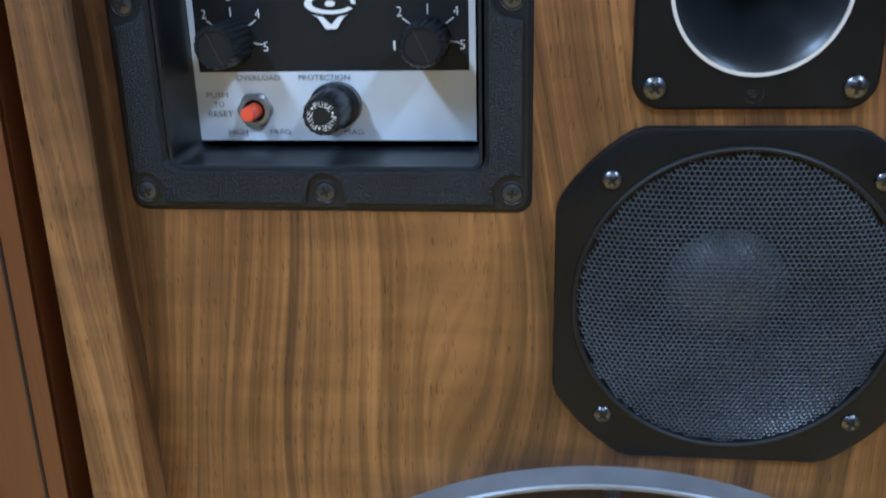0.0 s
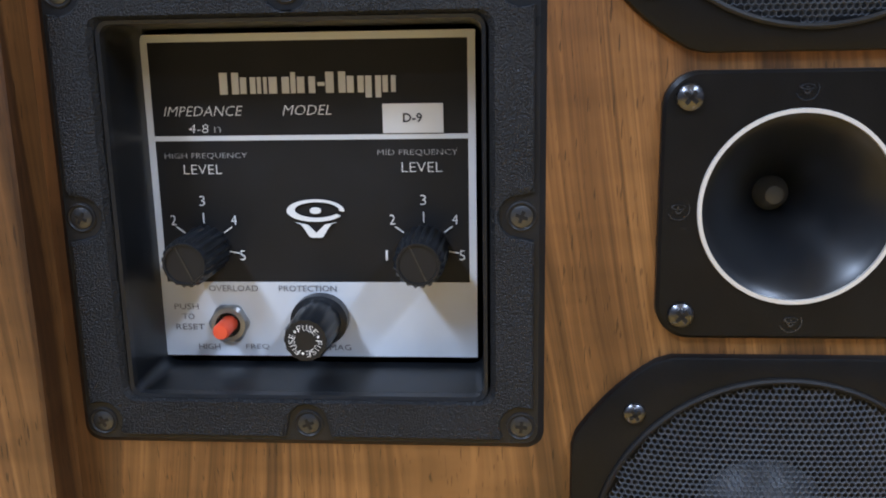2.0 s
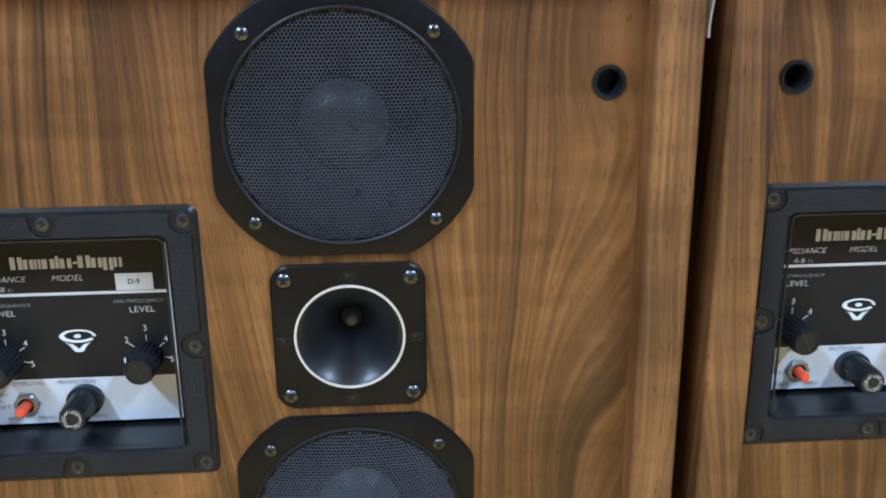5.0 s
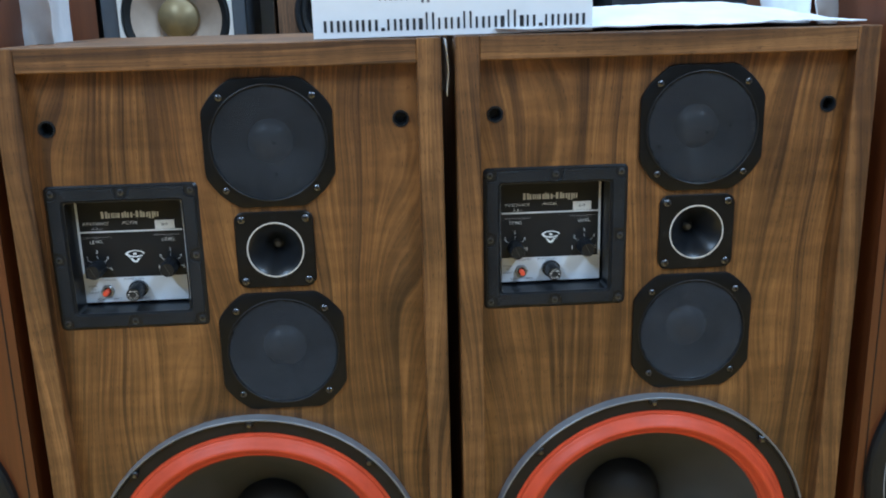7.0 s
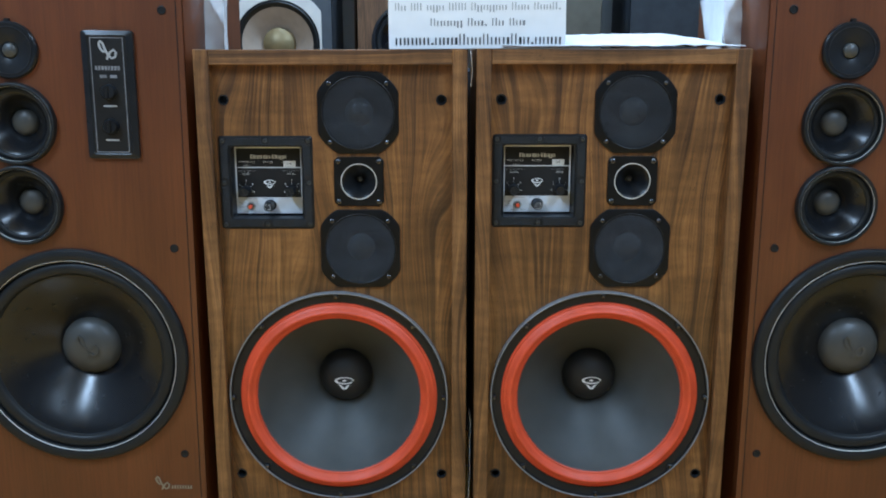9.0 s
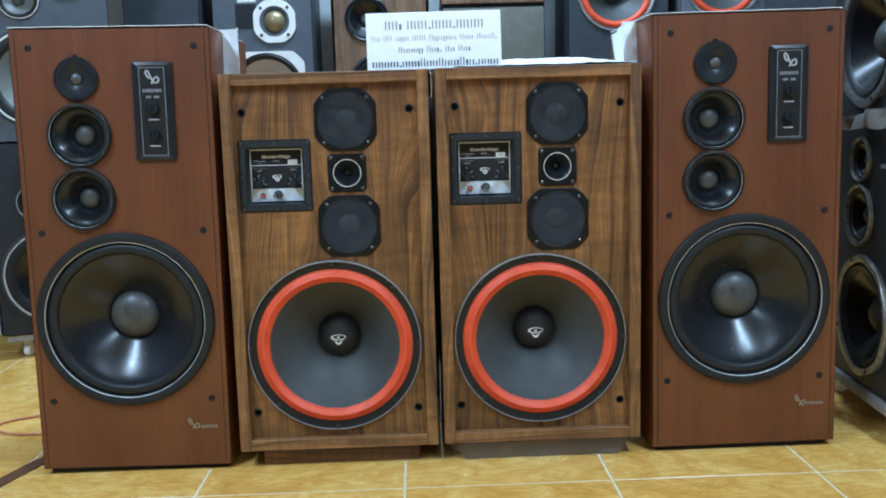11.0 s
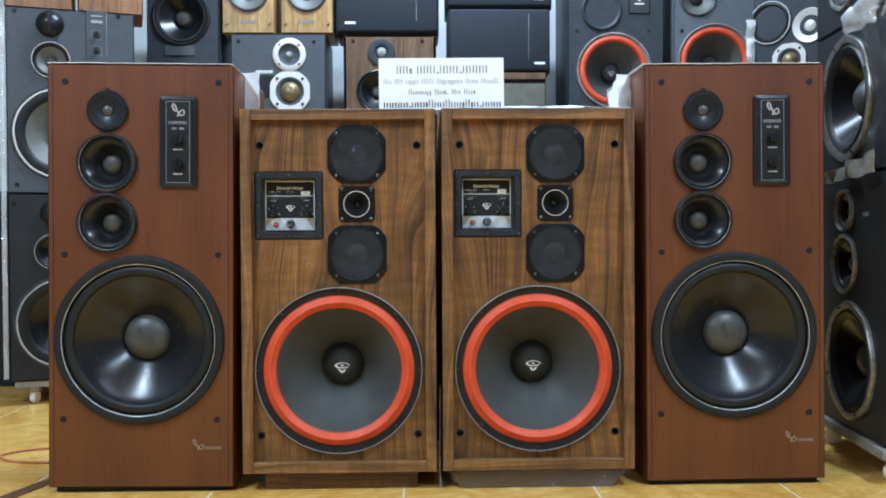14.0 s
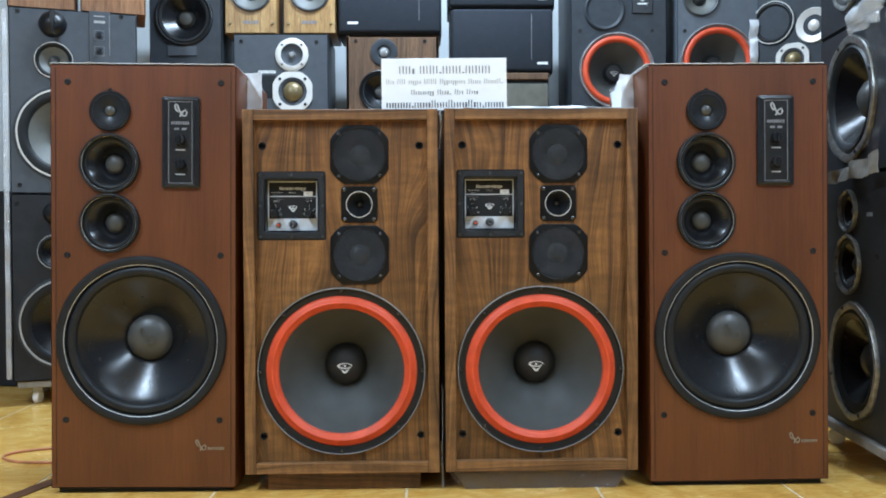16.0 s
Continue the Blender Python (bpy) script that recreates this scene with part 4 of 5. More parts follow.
# ---- generic speakers of the stacks ----
def add_driver(kind, x, z, R, parent):
    if kind == "cone":
        d = part("driver", lathe([(R, 0.002), (R, -0.006), (R * 0.94, -0.009), (R * 0.9, -0.007), (R * 0.88, 0.002)], x, z, 64), BLACK_SMOOTH, parent, "black cone driver")
        part("surround", lathe([(R * 0.9, 0), (R * 0.85, -0.006), (R * 0.78, -0.004), (R * 0.74, 0.002)], x, z, 64), RUBBER, d)
        part("cone", lathe([(R * 0.75, 0.0), (R * 0.5, R * 0.22), (R * 0.3, R * 0.36)], x, z, 64), CONE_BLACK, d)
        part("dust_cap", lathe([(R * 0.3, R * 0.36), (R * 0.22, R * 0.24), (0, R * 0.17)], x, z, 32), CAP_GREY, d)
    elif kind in ("silver", "grey"):
        d = part("driver", lathe([(R * 1.06, 0.002), (R * 1.055, -0.003), (R * 0.985, -0.004), (R * 0.955, -0.004), (R * 0.88, 0.0)], x, z, 64), DARK_GREY, parent, "driver with a thin pale ring")
        part("ring", lathe([(R, -0.003), (R * 0.998, -0.0085), (R * 0.965, -0.0085), (R * 0.96, -0.003)], x, z, 72, None, lambda a, yy: 1 + 0.006 * math.sin(9 * a) * math.sin(4 * a + 1)), LIGHT_RING if kind == "silver" else STACK_SILVER, d, "ragged pale ring")
        part("surround", lathe([(R * 0.96, -0.004), (R * 0.86, -0.007), (R * 0.79, -0.003), (R * 0.75, 0.003)], x, z, 64), RUBBER, d)
        part("cone", lathe([(R * 0.76, 0.002), (R * 0.5, R * 0.2), (R * 0.32, R * 0.32)], x, z, 48), CONE_PALE if kind == "silver" else CONE_BLACK, d)
        part("dust_cap", lathe([(R * 0.32, R * 0.32), (R * 0.22, R * 0.2), (0, R * 0.13)], x, z, 32), CAP_GREY, d)
    elif kind == "cast":
        d = part("driver", lathe([(R, 0.002), (R, -0.007), (R * 0.985, -0.0105), (R * 0.93, -0.011), (R * 0.875, -0.008), (R * 0.865, 0.002)], x, z, 72, None, lambda a, yy: 1 + 0.012 * math.cos(8 * a)), CAST, parent, "driver on a worn cast metal frame")
        part("surround", lathe([(R * 0.87, 0.0), (R * 0.81, -R * 0.05), (R * 0.74, -R * 0.02), (R * 0.71, 0.003)], x, z, 64), RUBBER, d)
        part("cone", lathe([(R * 0.72, 0.002), (R * 0.52, R * 0.2), (R * 0.34, R * 0.36)], x, z, 56), CONE_BLACK, d)
        part("dust_cap", lathe([(R * 0.34, R * 0.36), (R * 0.28, R * 0.24), (R * 0.15, R * 0.15), (0, R * 0.12)], x, z, 32), CAP_GREY, d)
        for k in range(4):
            a = radians(22 + 90 * k)
            screw(x + R * 0.93 * math.cos(a), z + R * 0.93 * math.sin(a), -0.0105, max(0.003, R * 0.035), BLACK_SCREW, d)
    elif kind == "white_dome":
        d = part("driver", ring_plate(clipped(x, z, R * 1.06, R), clipped(x, z, R * 0.72, 9), -0.008, 0.002), LIGHT_RING, parent, "driver on a white metal flange")
        part("ring", lathe([(R * 0.73, -0.006), (R * 0.6, -0.004), (R * 0.5, 0.004)], x, z, 48), GREY_PAINT, d)
        part("dome", lathe([(R * 0.52, 0.004), (R * 0.4, -0.012), (R * 0.2, -0.02), (0, -0.022)], x, z, 40), BRASS, d, "dull gold dome")
        for a in (45, 135, 225, 315):
            screw(x + R * 0.9 * math.cos(radians(a)), z + R * 0.9 * math.sin(radians(a)), -0.008, R * 0.08, DARK_STEEL, d)
    elif kind == "white_woofer":
        d = part("driver", ring_plate(clipped(x, z, R * 1.22, R), clipped(x, z, R * 0.96, 9), -0.008, 0.002), LIGHT_RING, parent, "woofer on a white metal flange")
        part("surround", lathe([(R * 0.97, 0.0), (R * 0.90, -0.009), (R * 0.84, -0.004), (R * 0.80, 0.002)], x, z, 64), RUBBER, d)
        part("cone", lathe([(R * 0.81, 0.001), (R * 0.6, R * 0.12), (R * 0.36, R * 0.26)], x, z, 56), CONE_TAN, d, "beige paper cone")
        part("dome", lathe([(R * 0.375, R * 0.26), (R * 0.35, R * 0.14), (R * 0.22, R * 0.06), (0, R * 0.03)], x, z, 40), BRASS, d, "dull gold dome")
    elif kind == "white_tweeter":
        d = part("driver", lathe([(R, 0.002), (R, -0.006), (R * 0.95, -0.008), (R * 0.68, -0.008), (R * 0.66, 0.0)], x, z, 64), LIGHT_RING, parent, "tweeter on a white ring")
        part("diaphragm", lathe([(R * 0.68, -0.002), (R * 0.4, 0.006), (R * 0.2, 0.004)], x, z, 48), GREY_PAINT, d)
        part("dome", lathe([(R * 0.22, 0.004), (R * 0.14, -0.006), (0, -0.008)], x, z, 32), ZINC, d)
        for a in (45, 135, 225, 315):
            screw(x + R * 0.83 * math.cos(radians(a)), z + R * 0.83 * math.sin(radians(a)), -0.008, R * 0.07, DARK_STEEL, d)
    elif kind == "tweeter":
        d = part("driver", lathe([(R, 0.002), (R, -0.005), (R * 0.92, -0.007), (R * 0.55, -0.004), (R * 0.4, 0.004)], x, z, 56), DARK_GREY, parent, "dark dome tweeter")
        part("dome", lathe([(R * 0.42, 0.003), (R * 0.3, -0.006), (0, -0.011)], x, z, 32), ZINC, d)
    elif kind == "ball":
        d = part("driver", lathe([(R, 0.002), (R * 0.97, -0.008), (R * 0.8, -R * 0.45), (R * 0.45, -R * 0.75), (0, -R * 0.85)], x, z, 48), BLACK_GLOSS, parent, "black domed tweeter lens")
        part("fin", B(x - R * 0.16, x + R * 0.16, -R * 0.95, -0.004, z - R * 0.9, z + R * 0.9, 0.004, 2), BLACK_PAINT, d)
    elif kind == "pale":
        d = part("driver", lathe([(R, 0.002), (R, -0.006), (R * 0.93, -0.009), (R * 0.88, -0.006), (R * 0.84, 0.003)], x, z, 64), STACK_RIM, parent, "driver with a pale cone")
        part("cone", lathe([(R * 0.85, 0.002), (R * 0.6, R * 0.16), (R * 0.36, R * 0.3)], x, z, 48), CONE_PALE, d)
        part("dust_cap", lathe([(R * 0.36, R * 0.3), (R * 0.25, R * 0.17), (0, R * 0.1)], x, z, 32), CAP_BLACK, d)
    elif kind == "disc":
        d = part("driver", lathe([(R, 0.002), (R, -0.006), (R * 0.93, -0.010), (R * 0.86, -0.008), (R * 0.80, -0.004), (0, -0.003)], x, z, 64), DARK_GREY, parent, "black covered midrange")
    elif kind == "plate_tweeter":
        d = part("driver", lathe([(R, 0.002), (R, -0.004), (R * 0.95, -0.007), (R * 0.4, 0.004), (R * 0.25, -0.004), (0, -0.007)], x, z, 56), LIGHT_RING, parent, "bright metal disc tweeter")
    elif kind == "red":
        d = part("driver", lathe([(R, 0.002), (R, -0.006), (R * 0.985, -0.010), (R * 0.965, -0.010), (R * 0.95, -0.004), (R * 0.9, 0.0)], x, z, 80), ZINC, parent, "woofer with red foam surround")
        part("surround", lathe([(R * 0.92, 0.0)] + [(R * 0.83 + R * 0.08 * math.cos(a), -R * 0.07 * math.sin(a)) for a in [math.pi * i / 8 for i in range(9)]] + [(R * 0.74, 0.002)], x, z, 80), RED, d, "red foam surround")
        part("cone", lathe([(R * 0.745, 0.001), (R * 0.5, R * 0.28), (R * 0.28, R * 0.5)], x, z, 64), CONE_GREY, d)
        part("dust_cap", lathe([(R * 0.28, R * 0.5), (R * 0.2, R * 0.38), (0, R * 0.33)], x, z, 32), CAP_BLACK, d)
        emblem(x, z, R * 0.2, R * 0.32, PRINT, d)
    return d


def stack_speaker(m, w, h, depth, material, drivers, label, sockets=(), extra=None, bev=0.004, openings=True):
    """A cabinet with its drivers, its base at the pose's origin, front towards local -y."""
    sp = thing("loudspeaker", m, label, "speaker", "speakers stacked behind")
    part("cabinet", shell(-w / 2, w / 2, 0.001, depth, 0, h, bev), material, sp)
    ops = [circle(x, z, R * 0.9, 0, 40) for k, x, z, R in drivers if k not in ("ball", "disc", "plate_tweeter") and R * 0.9 < min(h - z, z, w / 2 - abs(x)) - 0.002]
    part("baffle", pierced(-w / 2 + bev, w / 2 - bev, bev, h - bev, ops, 0.0, 0.0158), material, sp, "", False)
    for k, x, z, R in drivers:
        add_driver(k, x, z, R, sp)
    for x, z in sockets:
        part("grille_socket", lathe([(0.008, 0.001), (0.0075, -0.002), (0.005, -0.002), (0.004, -0.0006), (0, -0.0005)], x, z, 20), BLACK_PAINT, sp)
    if extra:
        extra(sp)
    return sp


def name_row(sp, x0, x1, z, h, n, material=PRINT):
    bars(letter_blocks(x0, x1, [n], 0.3), z, h, 0.0, material, sp, "name_bar", "", 0.0008)


def grey_controls(sp):
    p = part("control_plate", B(0.050, 0.120, -0.003, 0.004, 0.465, 0.648, 0.001, 1), GREY_PAINT, sp)
    for z in (0.563, 0.507):
        part("knob", lathe([(0.010, -0.003), (0.009, -0.016), (0, -0.017)], 0.083, z, 28), BLACK_GLOSS, p)
        part("knob_frame", ring_plate(round_rect(0.083, z, 0.017, 0.017, 0.003, 0, 2), round_rect(0.083, z, 0.0155, 0.0155, 0.003, 0, 2), -0.0042, -0.003), INK_SOFT, p, "", False)
    bars([(0.066, 0.102)], 0.630, 0.004, -0.003, PRINT_DIM, p, "caption_bar")
    bars([(0.066, 0.104)], 0.610, 0.009, -0.003, PRINT_DIM, p, "caption_bar")
    bars([(0.117, 0.118)], 0.565, 0.15, -0.003, PRINT_DIM, p, "printed_line")


def dolly(m, w, d, label):
    dl = thing("dolly", m, label, "dolly", "dollies under the stacks")
    part("board", B(-w / 2, w / 2, 0, d, 0.062, 0.075 - LOW, 0.003, 1), DOLLY_WOOD, dl)
    for x in (-w / 2 + 0.06, w / 2 - 0.06):
        for y in (0.05, d - 0.05):
            c = part("caster", lathe([(0.0, -0.011), (0.019, -0.011), (0.0225, -0.007), (0.0225, 0.007), (0.019, 0.011), (0.0, 0.011)], 0, 0, 28), PAPER, dl, "white caster wheel")
            c.matrix_local = pose(x, y, 0.0225, 0, 0, 65)
            part("caster_fork", B(x - 0.016, x + 0.016, y - 0.016, y + 0.016, 0.040, 0.062, 0.002, 1), ZINC, dl)
    return dl


# left stack, on a dolly
GX, GY, GW = -0.897, 1.40, 0.42
dolly(pose(GX, GY + 0.05, LOW, 0, 0, 18), GW - 0.02, 0.34, "grey board dolly on white casters under a black speaker")
stack_speaker(pose(GX, GY + 0.04, 0.075, 0, 0, 18), GW, 0.655, 0.36, BLACK_VINYL, [("ball", -0.066, 0.588, 0.042), ("grey", -0.066, 0.452, 0.062), ("grey", -0.031, 0.200, 0.158)], "black vinyl floor speaker on a dolly", [(-0.19, 0.62)])
stack_speaker(pose(GX, GY + 0.04, 0.7305, 0, 0, 18), GW, 0.645, 0.36, GREY_PAINT, [("ball", -0.068, 0.592, 0.046), ("silver", -0.066, 0.466, 0.063), ("silver", -0.031, 0.2105, 0.160)], "slate grey three-way speaker stacked on a black one", [(-0.180, 0.630), (0.157, 0.634), (-0.180, 0.03)], grey_controls)
for x, lab in ((-1.00, "wooden bookshelf speaker lying on a grey speaker"), (-0.775, "wooden bookshelf speaker beside its twin")):
    stack_speaker(pose(x, GY + 0.02 + 0.07 * (x > -0.9), 1.3765, 0, 0, 18), 0.22, 0.32, 0.2, ORANGE_WOOD, [("cone", 0, 0.16, 0.09)], lab)

stack_speaker(pose(-1.40, 1.80, LOW), 0.42, 0.77, 0.34, BLACK_VINYL, [], "plain dark speaker standing behind the stack on the dolly")

# bench along the back, hidden behind the front row
BY = 1.85
bench = thing("display_bench", pose(0.55, BY - 0.02, 0), "dark low bench carrying the rear row of speakers", "bench")
part("bench_top", B(-1.36, 1.36, 0, 0.5, 0.70, 0.73, 0.003, 1), DOLLY_WOOD, bench)
for x in (-1.33, -0.45, 0.45, 1.29):
    part("bench_leg", B(x, x + 0.04, 0.03, 0.47, LOW, 0.70, 0.002, 1), BLACK_VINYL, bench)


def low_plate(sp):
    part("name_plate", B(-0.070, 0.045, -0.004, 0.002, 0.568, 0.606, 0.001, 1), GREY_PAINT, sp)


stack_speaker(pose(-0.6135, BY, 0.73), 0.287, 1.0, 0.3, DARK_GREY, [("cone", -0.006, 0.722, 0.116), ("tweeter", -0.008, 0.9, 0.05)], "charcoal two-way speaker with a glossy black woofer", [], low_plate)


def monitor_marks(sp):
    name_row(sp, -0.09, -0.02, 0.503, 0.012, 9)
    part("control_plate", B(-0.10, -0.02, -0.003, 0.003, 0.40, 0.49, 0.001, 1), BLACK_SMOOTH, sp)


stack_speaker(pose(-0.235, BY, 0.73), 0.378, 0.655, 0.3, GREY_PAINT, [("white_tweeter", 0.044, 0.571, 0.066), ("white_dome", 0.046, 0.424, 0.079), ("white_woofer", 0.005, 0.166, 0.147)], "slate blue monitor speaker with white-ringed drivers", [(-0.158, 0.625), (0.142, 0.622)], monitor_marks)


def gold_marks(sp):
    name_row(sp, -0.032, 0.032, 0.045, 0.014, 6, INK_SOFT)
    for x in (-0.085, 0.085):
        part("grille_peg", lathe([(0.006, 0.001), (0.005, -0.005), (0, -0.006)], x, 0.04, 16), BRASS, sp)


for x in (-0.3525, -0.1195):
    stack_speaker(pose(x, BY, 1.386), 0.21, 0.34, 0.25, PINE, [("pale", 0.0, 0.168, 0.082), ("tweeter", 0, 0.285, 0.035)], "pale oak bookshelf speaker with grey cone", [], gold_marks)


stack_speaker(pose(0.211, BY, 0.73), 0.374, 0.654, 0.3, TEAK, [("tweeter", -0.034, 0.58, 0.055), ("cone", -0.05, 0.425, 0.085), ("cone", 0.0, 0.17, 0.13)], "brown teak speaker behind the paper sign", [(-0.147, 0.625), (0.13, 0.625)], None, 0.012)


def cloth_box(m, w, h, d, label, mark_x, mark_z):
    sp = thing("loudspeaker", m, label, "speaker", "speakers stacked behind")
    part("cabinet", B(-w / 2, w / 2, 0.03, d, 0, h, 0.006, 2), BLACK_VINYL, sp)
    part("grille", B(-w / 2 + 0.004, w / 2 - 0.004, 0, 0.03, 0.004, h - 0.004, 0.012, 3), CLOTH, sp, "black cloth grille")
    bars([(mark_x, mark_x + 0.042)], mark_z, 0.010, 0.0, PRINT, sp, "name_bar")
    bars([(w * 0.28, w * 0.28 + 0.002)], h * 0.55, h * 0.7, 0.0, INK_SOFT, sp, "seam")
    return sp


cloth_box(pose(0.2005, BY - 0.01, 1.3845), 0.417, 0.255, 0.26, "black cloth-fronted box speaker on a teak speaker", -0.168, 0.042)
stack_speaker(pose(0.643, BY + 0.01, 0.73), 0.396, 0.499, 0.28, BLACK_VINYL, [], "tan cloth-fronted speaker under black box speakers", [], lambda sp: (part("grille", B(-0.194, 0.194, -0.018, -0.0005, 0.004, 0.455, 0.006, 2), TAN_CLOTH, sp, "tan cloth grille"), part("trim", B(-0.197, 0.197, -0.02, -0.0005, 0.470, 0.497, 0.003, 1), TEAK, sp)))
cloth_box(pose(0.6525, BY - 0.01, 1.2295), 0.415, 0.258, 0.26, "black cloth-fronted box speaker", 0.14, 0.036)
cloth_box(pose(0.6525, BY - 0.01, 1.4885), 0.43, 0.255, 0.26, "black cloth-fronted box speaker on top of another", 0.14, 0.036)


def red_plate(sp):
    p = part("name_plate", B(0.052, 0.138, -0.006, 0.002, 0.735, 0.82, 0.003, 1), BLACK_SMOOTH, sp)
    emblem(0.095, 0.80, 0.032, -0.0061, PRINT, p)
    bars([(0.075, 0.115)], 0.775, 0.006, -0.006, PRINT, p, "name_bar")


stack_speaker(pose(1.124, BY, 0.73), 0.390, 0.95, 0.32, DARK_GREY, [("red", -0.008, 0.508, 0.153), ("disc", -0.058, 0.75, 0.082)], "charcoal speaker with a red-ringed woofer", [(-0.157, 0.667), (0.135, 0.667)], red_plate)
stack_speaker(pose(1.528, BY, 0.73), 0.332, 0.95, 0.32, PALE_SLATE, [("red", 0.0, 0.543, 0.154), ("pale", -0.070, 0.80, 0.075)], "grey speaker with a red-ringed woofer", [(-0.135, 0.667)])
stack_speaker(pose(1.79, 1.755, 0.73, 0, 0, -45), 0.29, 0.95, 0.25, DARK_GREY, [("silver", -0.075, 0.69, 0.085), ("plate_tweeter", 0.085, 0.655, 0.068), ("white_dome", 0.005, 0.53, 0.066)], "black speaker with bright metal drivers turned aside")
stand = thing("speaker_stand", pose(1.86, 1.80, 0, 0, 0, -45), "dark plain stand under a turned speaker", "stand")
part("stand_body", B(-0.13, 0.13, -0.02, 0.16, LOW, 0.73, 0.003, 1), BLACK_VINYL, stand)
cab = thing("wooden_cabinet", pose(1.86, 1.2, 0), "tall reddish-brown wooden cabinet beside the stacks", "cabinet")
part("carcass", B(-0.145, 0.2, 0.0, 0.12, LOW, 1.75, 0.004, 2), RED_TEAK, cab)

# driverless black box, added behind the walnut pair to keep their gap dark
stack_speaker(pose(0.37, 0.80, LOW), 0.42, 0.84, 0.36, BLACK_VINYL, [], "plain black box added behind the gap of the walnut pair")

# right stack, facing across the room
RX, RY = 1.432, 0.53
dolly(pose(RX - 0.012, RY + 0.01, LOW, 0, 0, -95), 0.50, 0.34, "grey board dolly on white casters under stacked speakers")
stack_speaker(pose(RX, RY, 0.075, 0, 0, -95), 0.46, 0.655, 0.36, BLACK_VINYL, [("cast", -0.018, 0.563, 0.055), ("cast", -0.018, 0.425, 0.078), ("cast", 0.018, 0.178, 0.152)], "black vinyl three-way speaker turned sideways on a dolly", [(0.15, 0.45)], lambda sp: bars([(0.09, 0.125)], 0.552, 0.010, 0.0, INK_SOFT, sp, "name_bar"))
stack_speaker(pose(RX, RY, 0.732, 0, 0, -95), 0.46, 0.385, 0.36, BLACK_VINYL, [("cast", -0.012, 0.195, 0.162)], "black speaker with a worn metal-framed woofer, wrapped in film", [])
stack_speaker(pose(RX, RY, 1.120, 0, 0, -95), 0.46, 0.45, 0.36, BLACK_VINYL, [("cast", -0.03, 0.14, 0.10)], "black speaker wrapped in film at the top of a stack", [])


# ---- loose wrapping, sign and small things ----
def sheet(name, m, w, h, material, label, category, amp=0.008, nx=24, nz=24, thick=0.0012, fold=None):
    """A crumpled sheet in its local x and z."""
    bm = bmesh.new()
    g = []
    for j in range(nz + 1):
        row = []
        for i in range(nx + 1):
            x, z = (i / nx - 0.5) * w, j / nz * h
            y = noise.noise((x * 14, z * 14, w * 7)) * amp + noise.noise((x * 40, z * 40, h * 9)) * amp * 0.4
            row.append(bm.verts.new(fold(x, y, z) if fold else (x, y, z)))
        g.append(row)
    for a, b in zip(g, g[1:]):
        for i in range(nx):
            bm.faces.new((a[i], a[i + 1], b[i + 1], b[i]))
    bmesh.ops.recalc_face_normals(bm, faces=bm.faces)
    bmesh.ops.solidify(bm, geom=list(bm.faces), thickness=thick)
    ob = new(name, mesh_of(bm, name, material))
    ob.matrix_world = m
    return tagged(ob, label, category)


# white foam on the second walnut cabinet and film round the rear of the tall ones
sheet("foam_sheet", pose(0.62, 0.52, 0.8765, 90, 0, 0), 0.40, 0.36, FOAM, "white packing foam lying on a walnut speaker", "packing foam", 0.008, fold=lambda x, y, z: (x, abs(y) * 0.9 + 0.020 * math.sin(math.pi * z / 0.36) * (1 - (x / 0.2) ** 4), z - 0.18))
sheet("packing_film", pose(-0.095, 0.58, 0.05, 0, 0, -80), 0.24, 0.935, FOAM, "white film round the back of a cherry speaker", "packing film", 0.008, fold=lambda x, y, z: (x, y + 0.012 * max(0.0, z - 0.84), z))
sheet("packing_film", pose(-0.083, 0.455, 0.868, 0, 0, -24), 0.046, 0.112, FOAM, "curled white flap of film beside a cherry speaker", "packing film", 0.006, 10, 20, 0.0012, lambda x, y, z: (x * (1.0 - 2.0 * max(0.0, z - 0.07)) - 0.10 * max(0.0, z - 0.07), y - 6.0 * x * x, z))
sheet("packing_film", pose(0.838, 0.60, 0.05, 0, 0, 82), 0.26, 0.92, FOAM, "white film round the back of a cherry speaker", "packing film", 0.010, fold=lambda x, y, z: (x, y + 0.012 * max(0.0, z - 0.84), z))
sheet("packing_film", pose(0.833, 0.455, 0.868, 0, 0, 20), 0.040, 0.108, FOAM, "crumpled white flap of film beside a cherry speaker", "packing film", 0.014, 12, 24)
sheet("packing_film", pose(0.3688, 0.37, 0.812, 0, 0, 90), 0.09, 0.058, FOAM, "white scrap of film caught between the walnut speakers", "packing film", 0.004, 14, 10)
sheet("packing_film", pose(0.3688, 0.352, LOW, 0, 0, 90), 0.06, 0.24, CLOUDY, "cloudy strip of film between the walnut speakers", "packing film", 0.004, 10, 24)
sheet("cardboard_strip", pose(0.600, 0.334, LOW + 0.0005, 0, 0, 0), 0.40, 0.043, CARDBOARD, "worn brown cardboard strip under a walnut speaker", "cardboard", 0.006, 40, 5, 0.003, lambda x, y, z: (x * (0.88 + 3.4 * z), y, z))
sheet("packing_film", pose(0.60, 0.320, LOW + 0.001, 0, 0, 0), 0.43, 0.042, FILM, "crumpled clear film hanging under a walnut speaker", "packing film", 0.010, 50, 8, 0.0012, lambda x, y, z: (x * (0.86 + 3.6 * z), y, z))
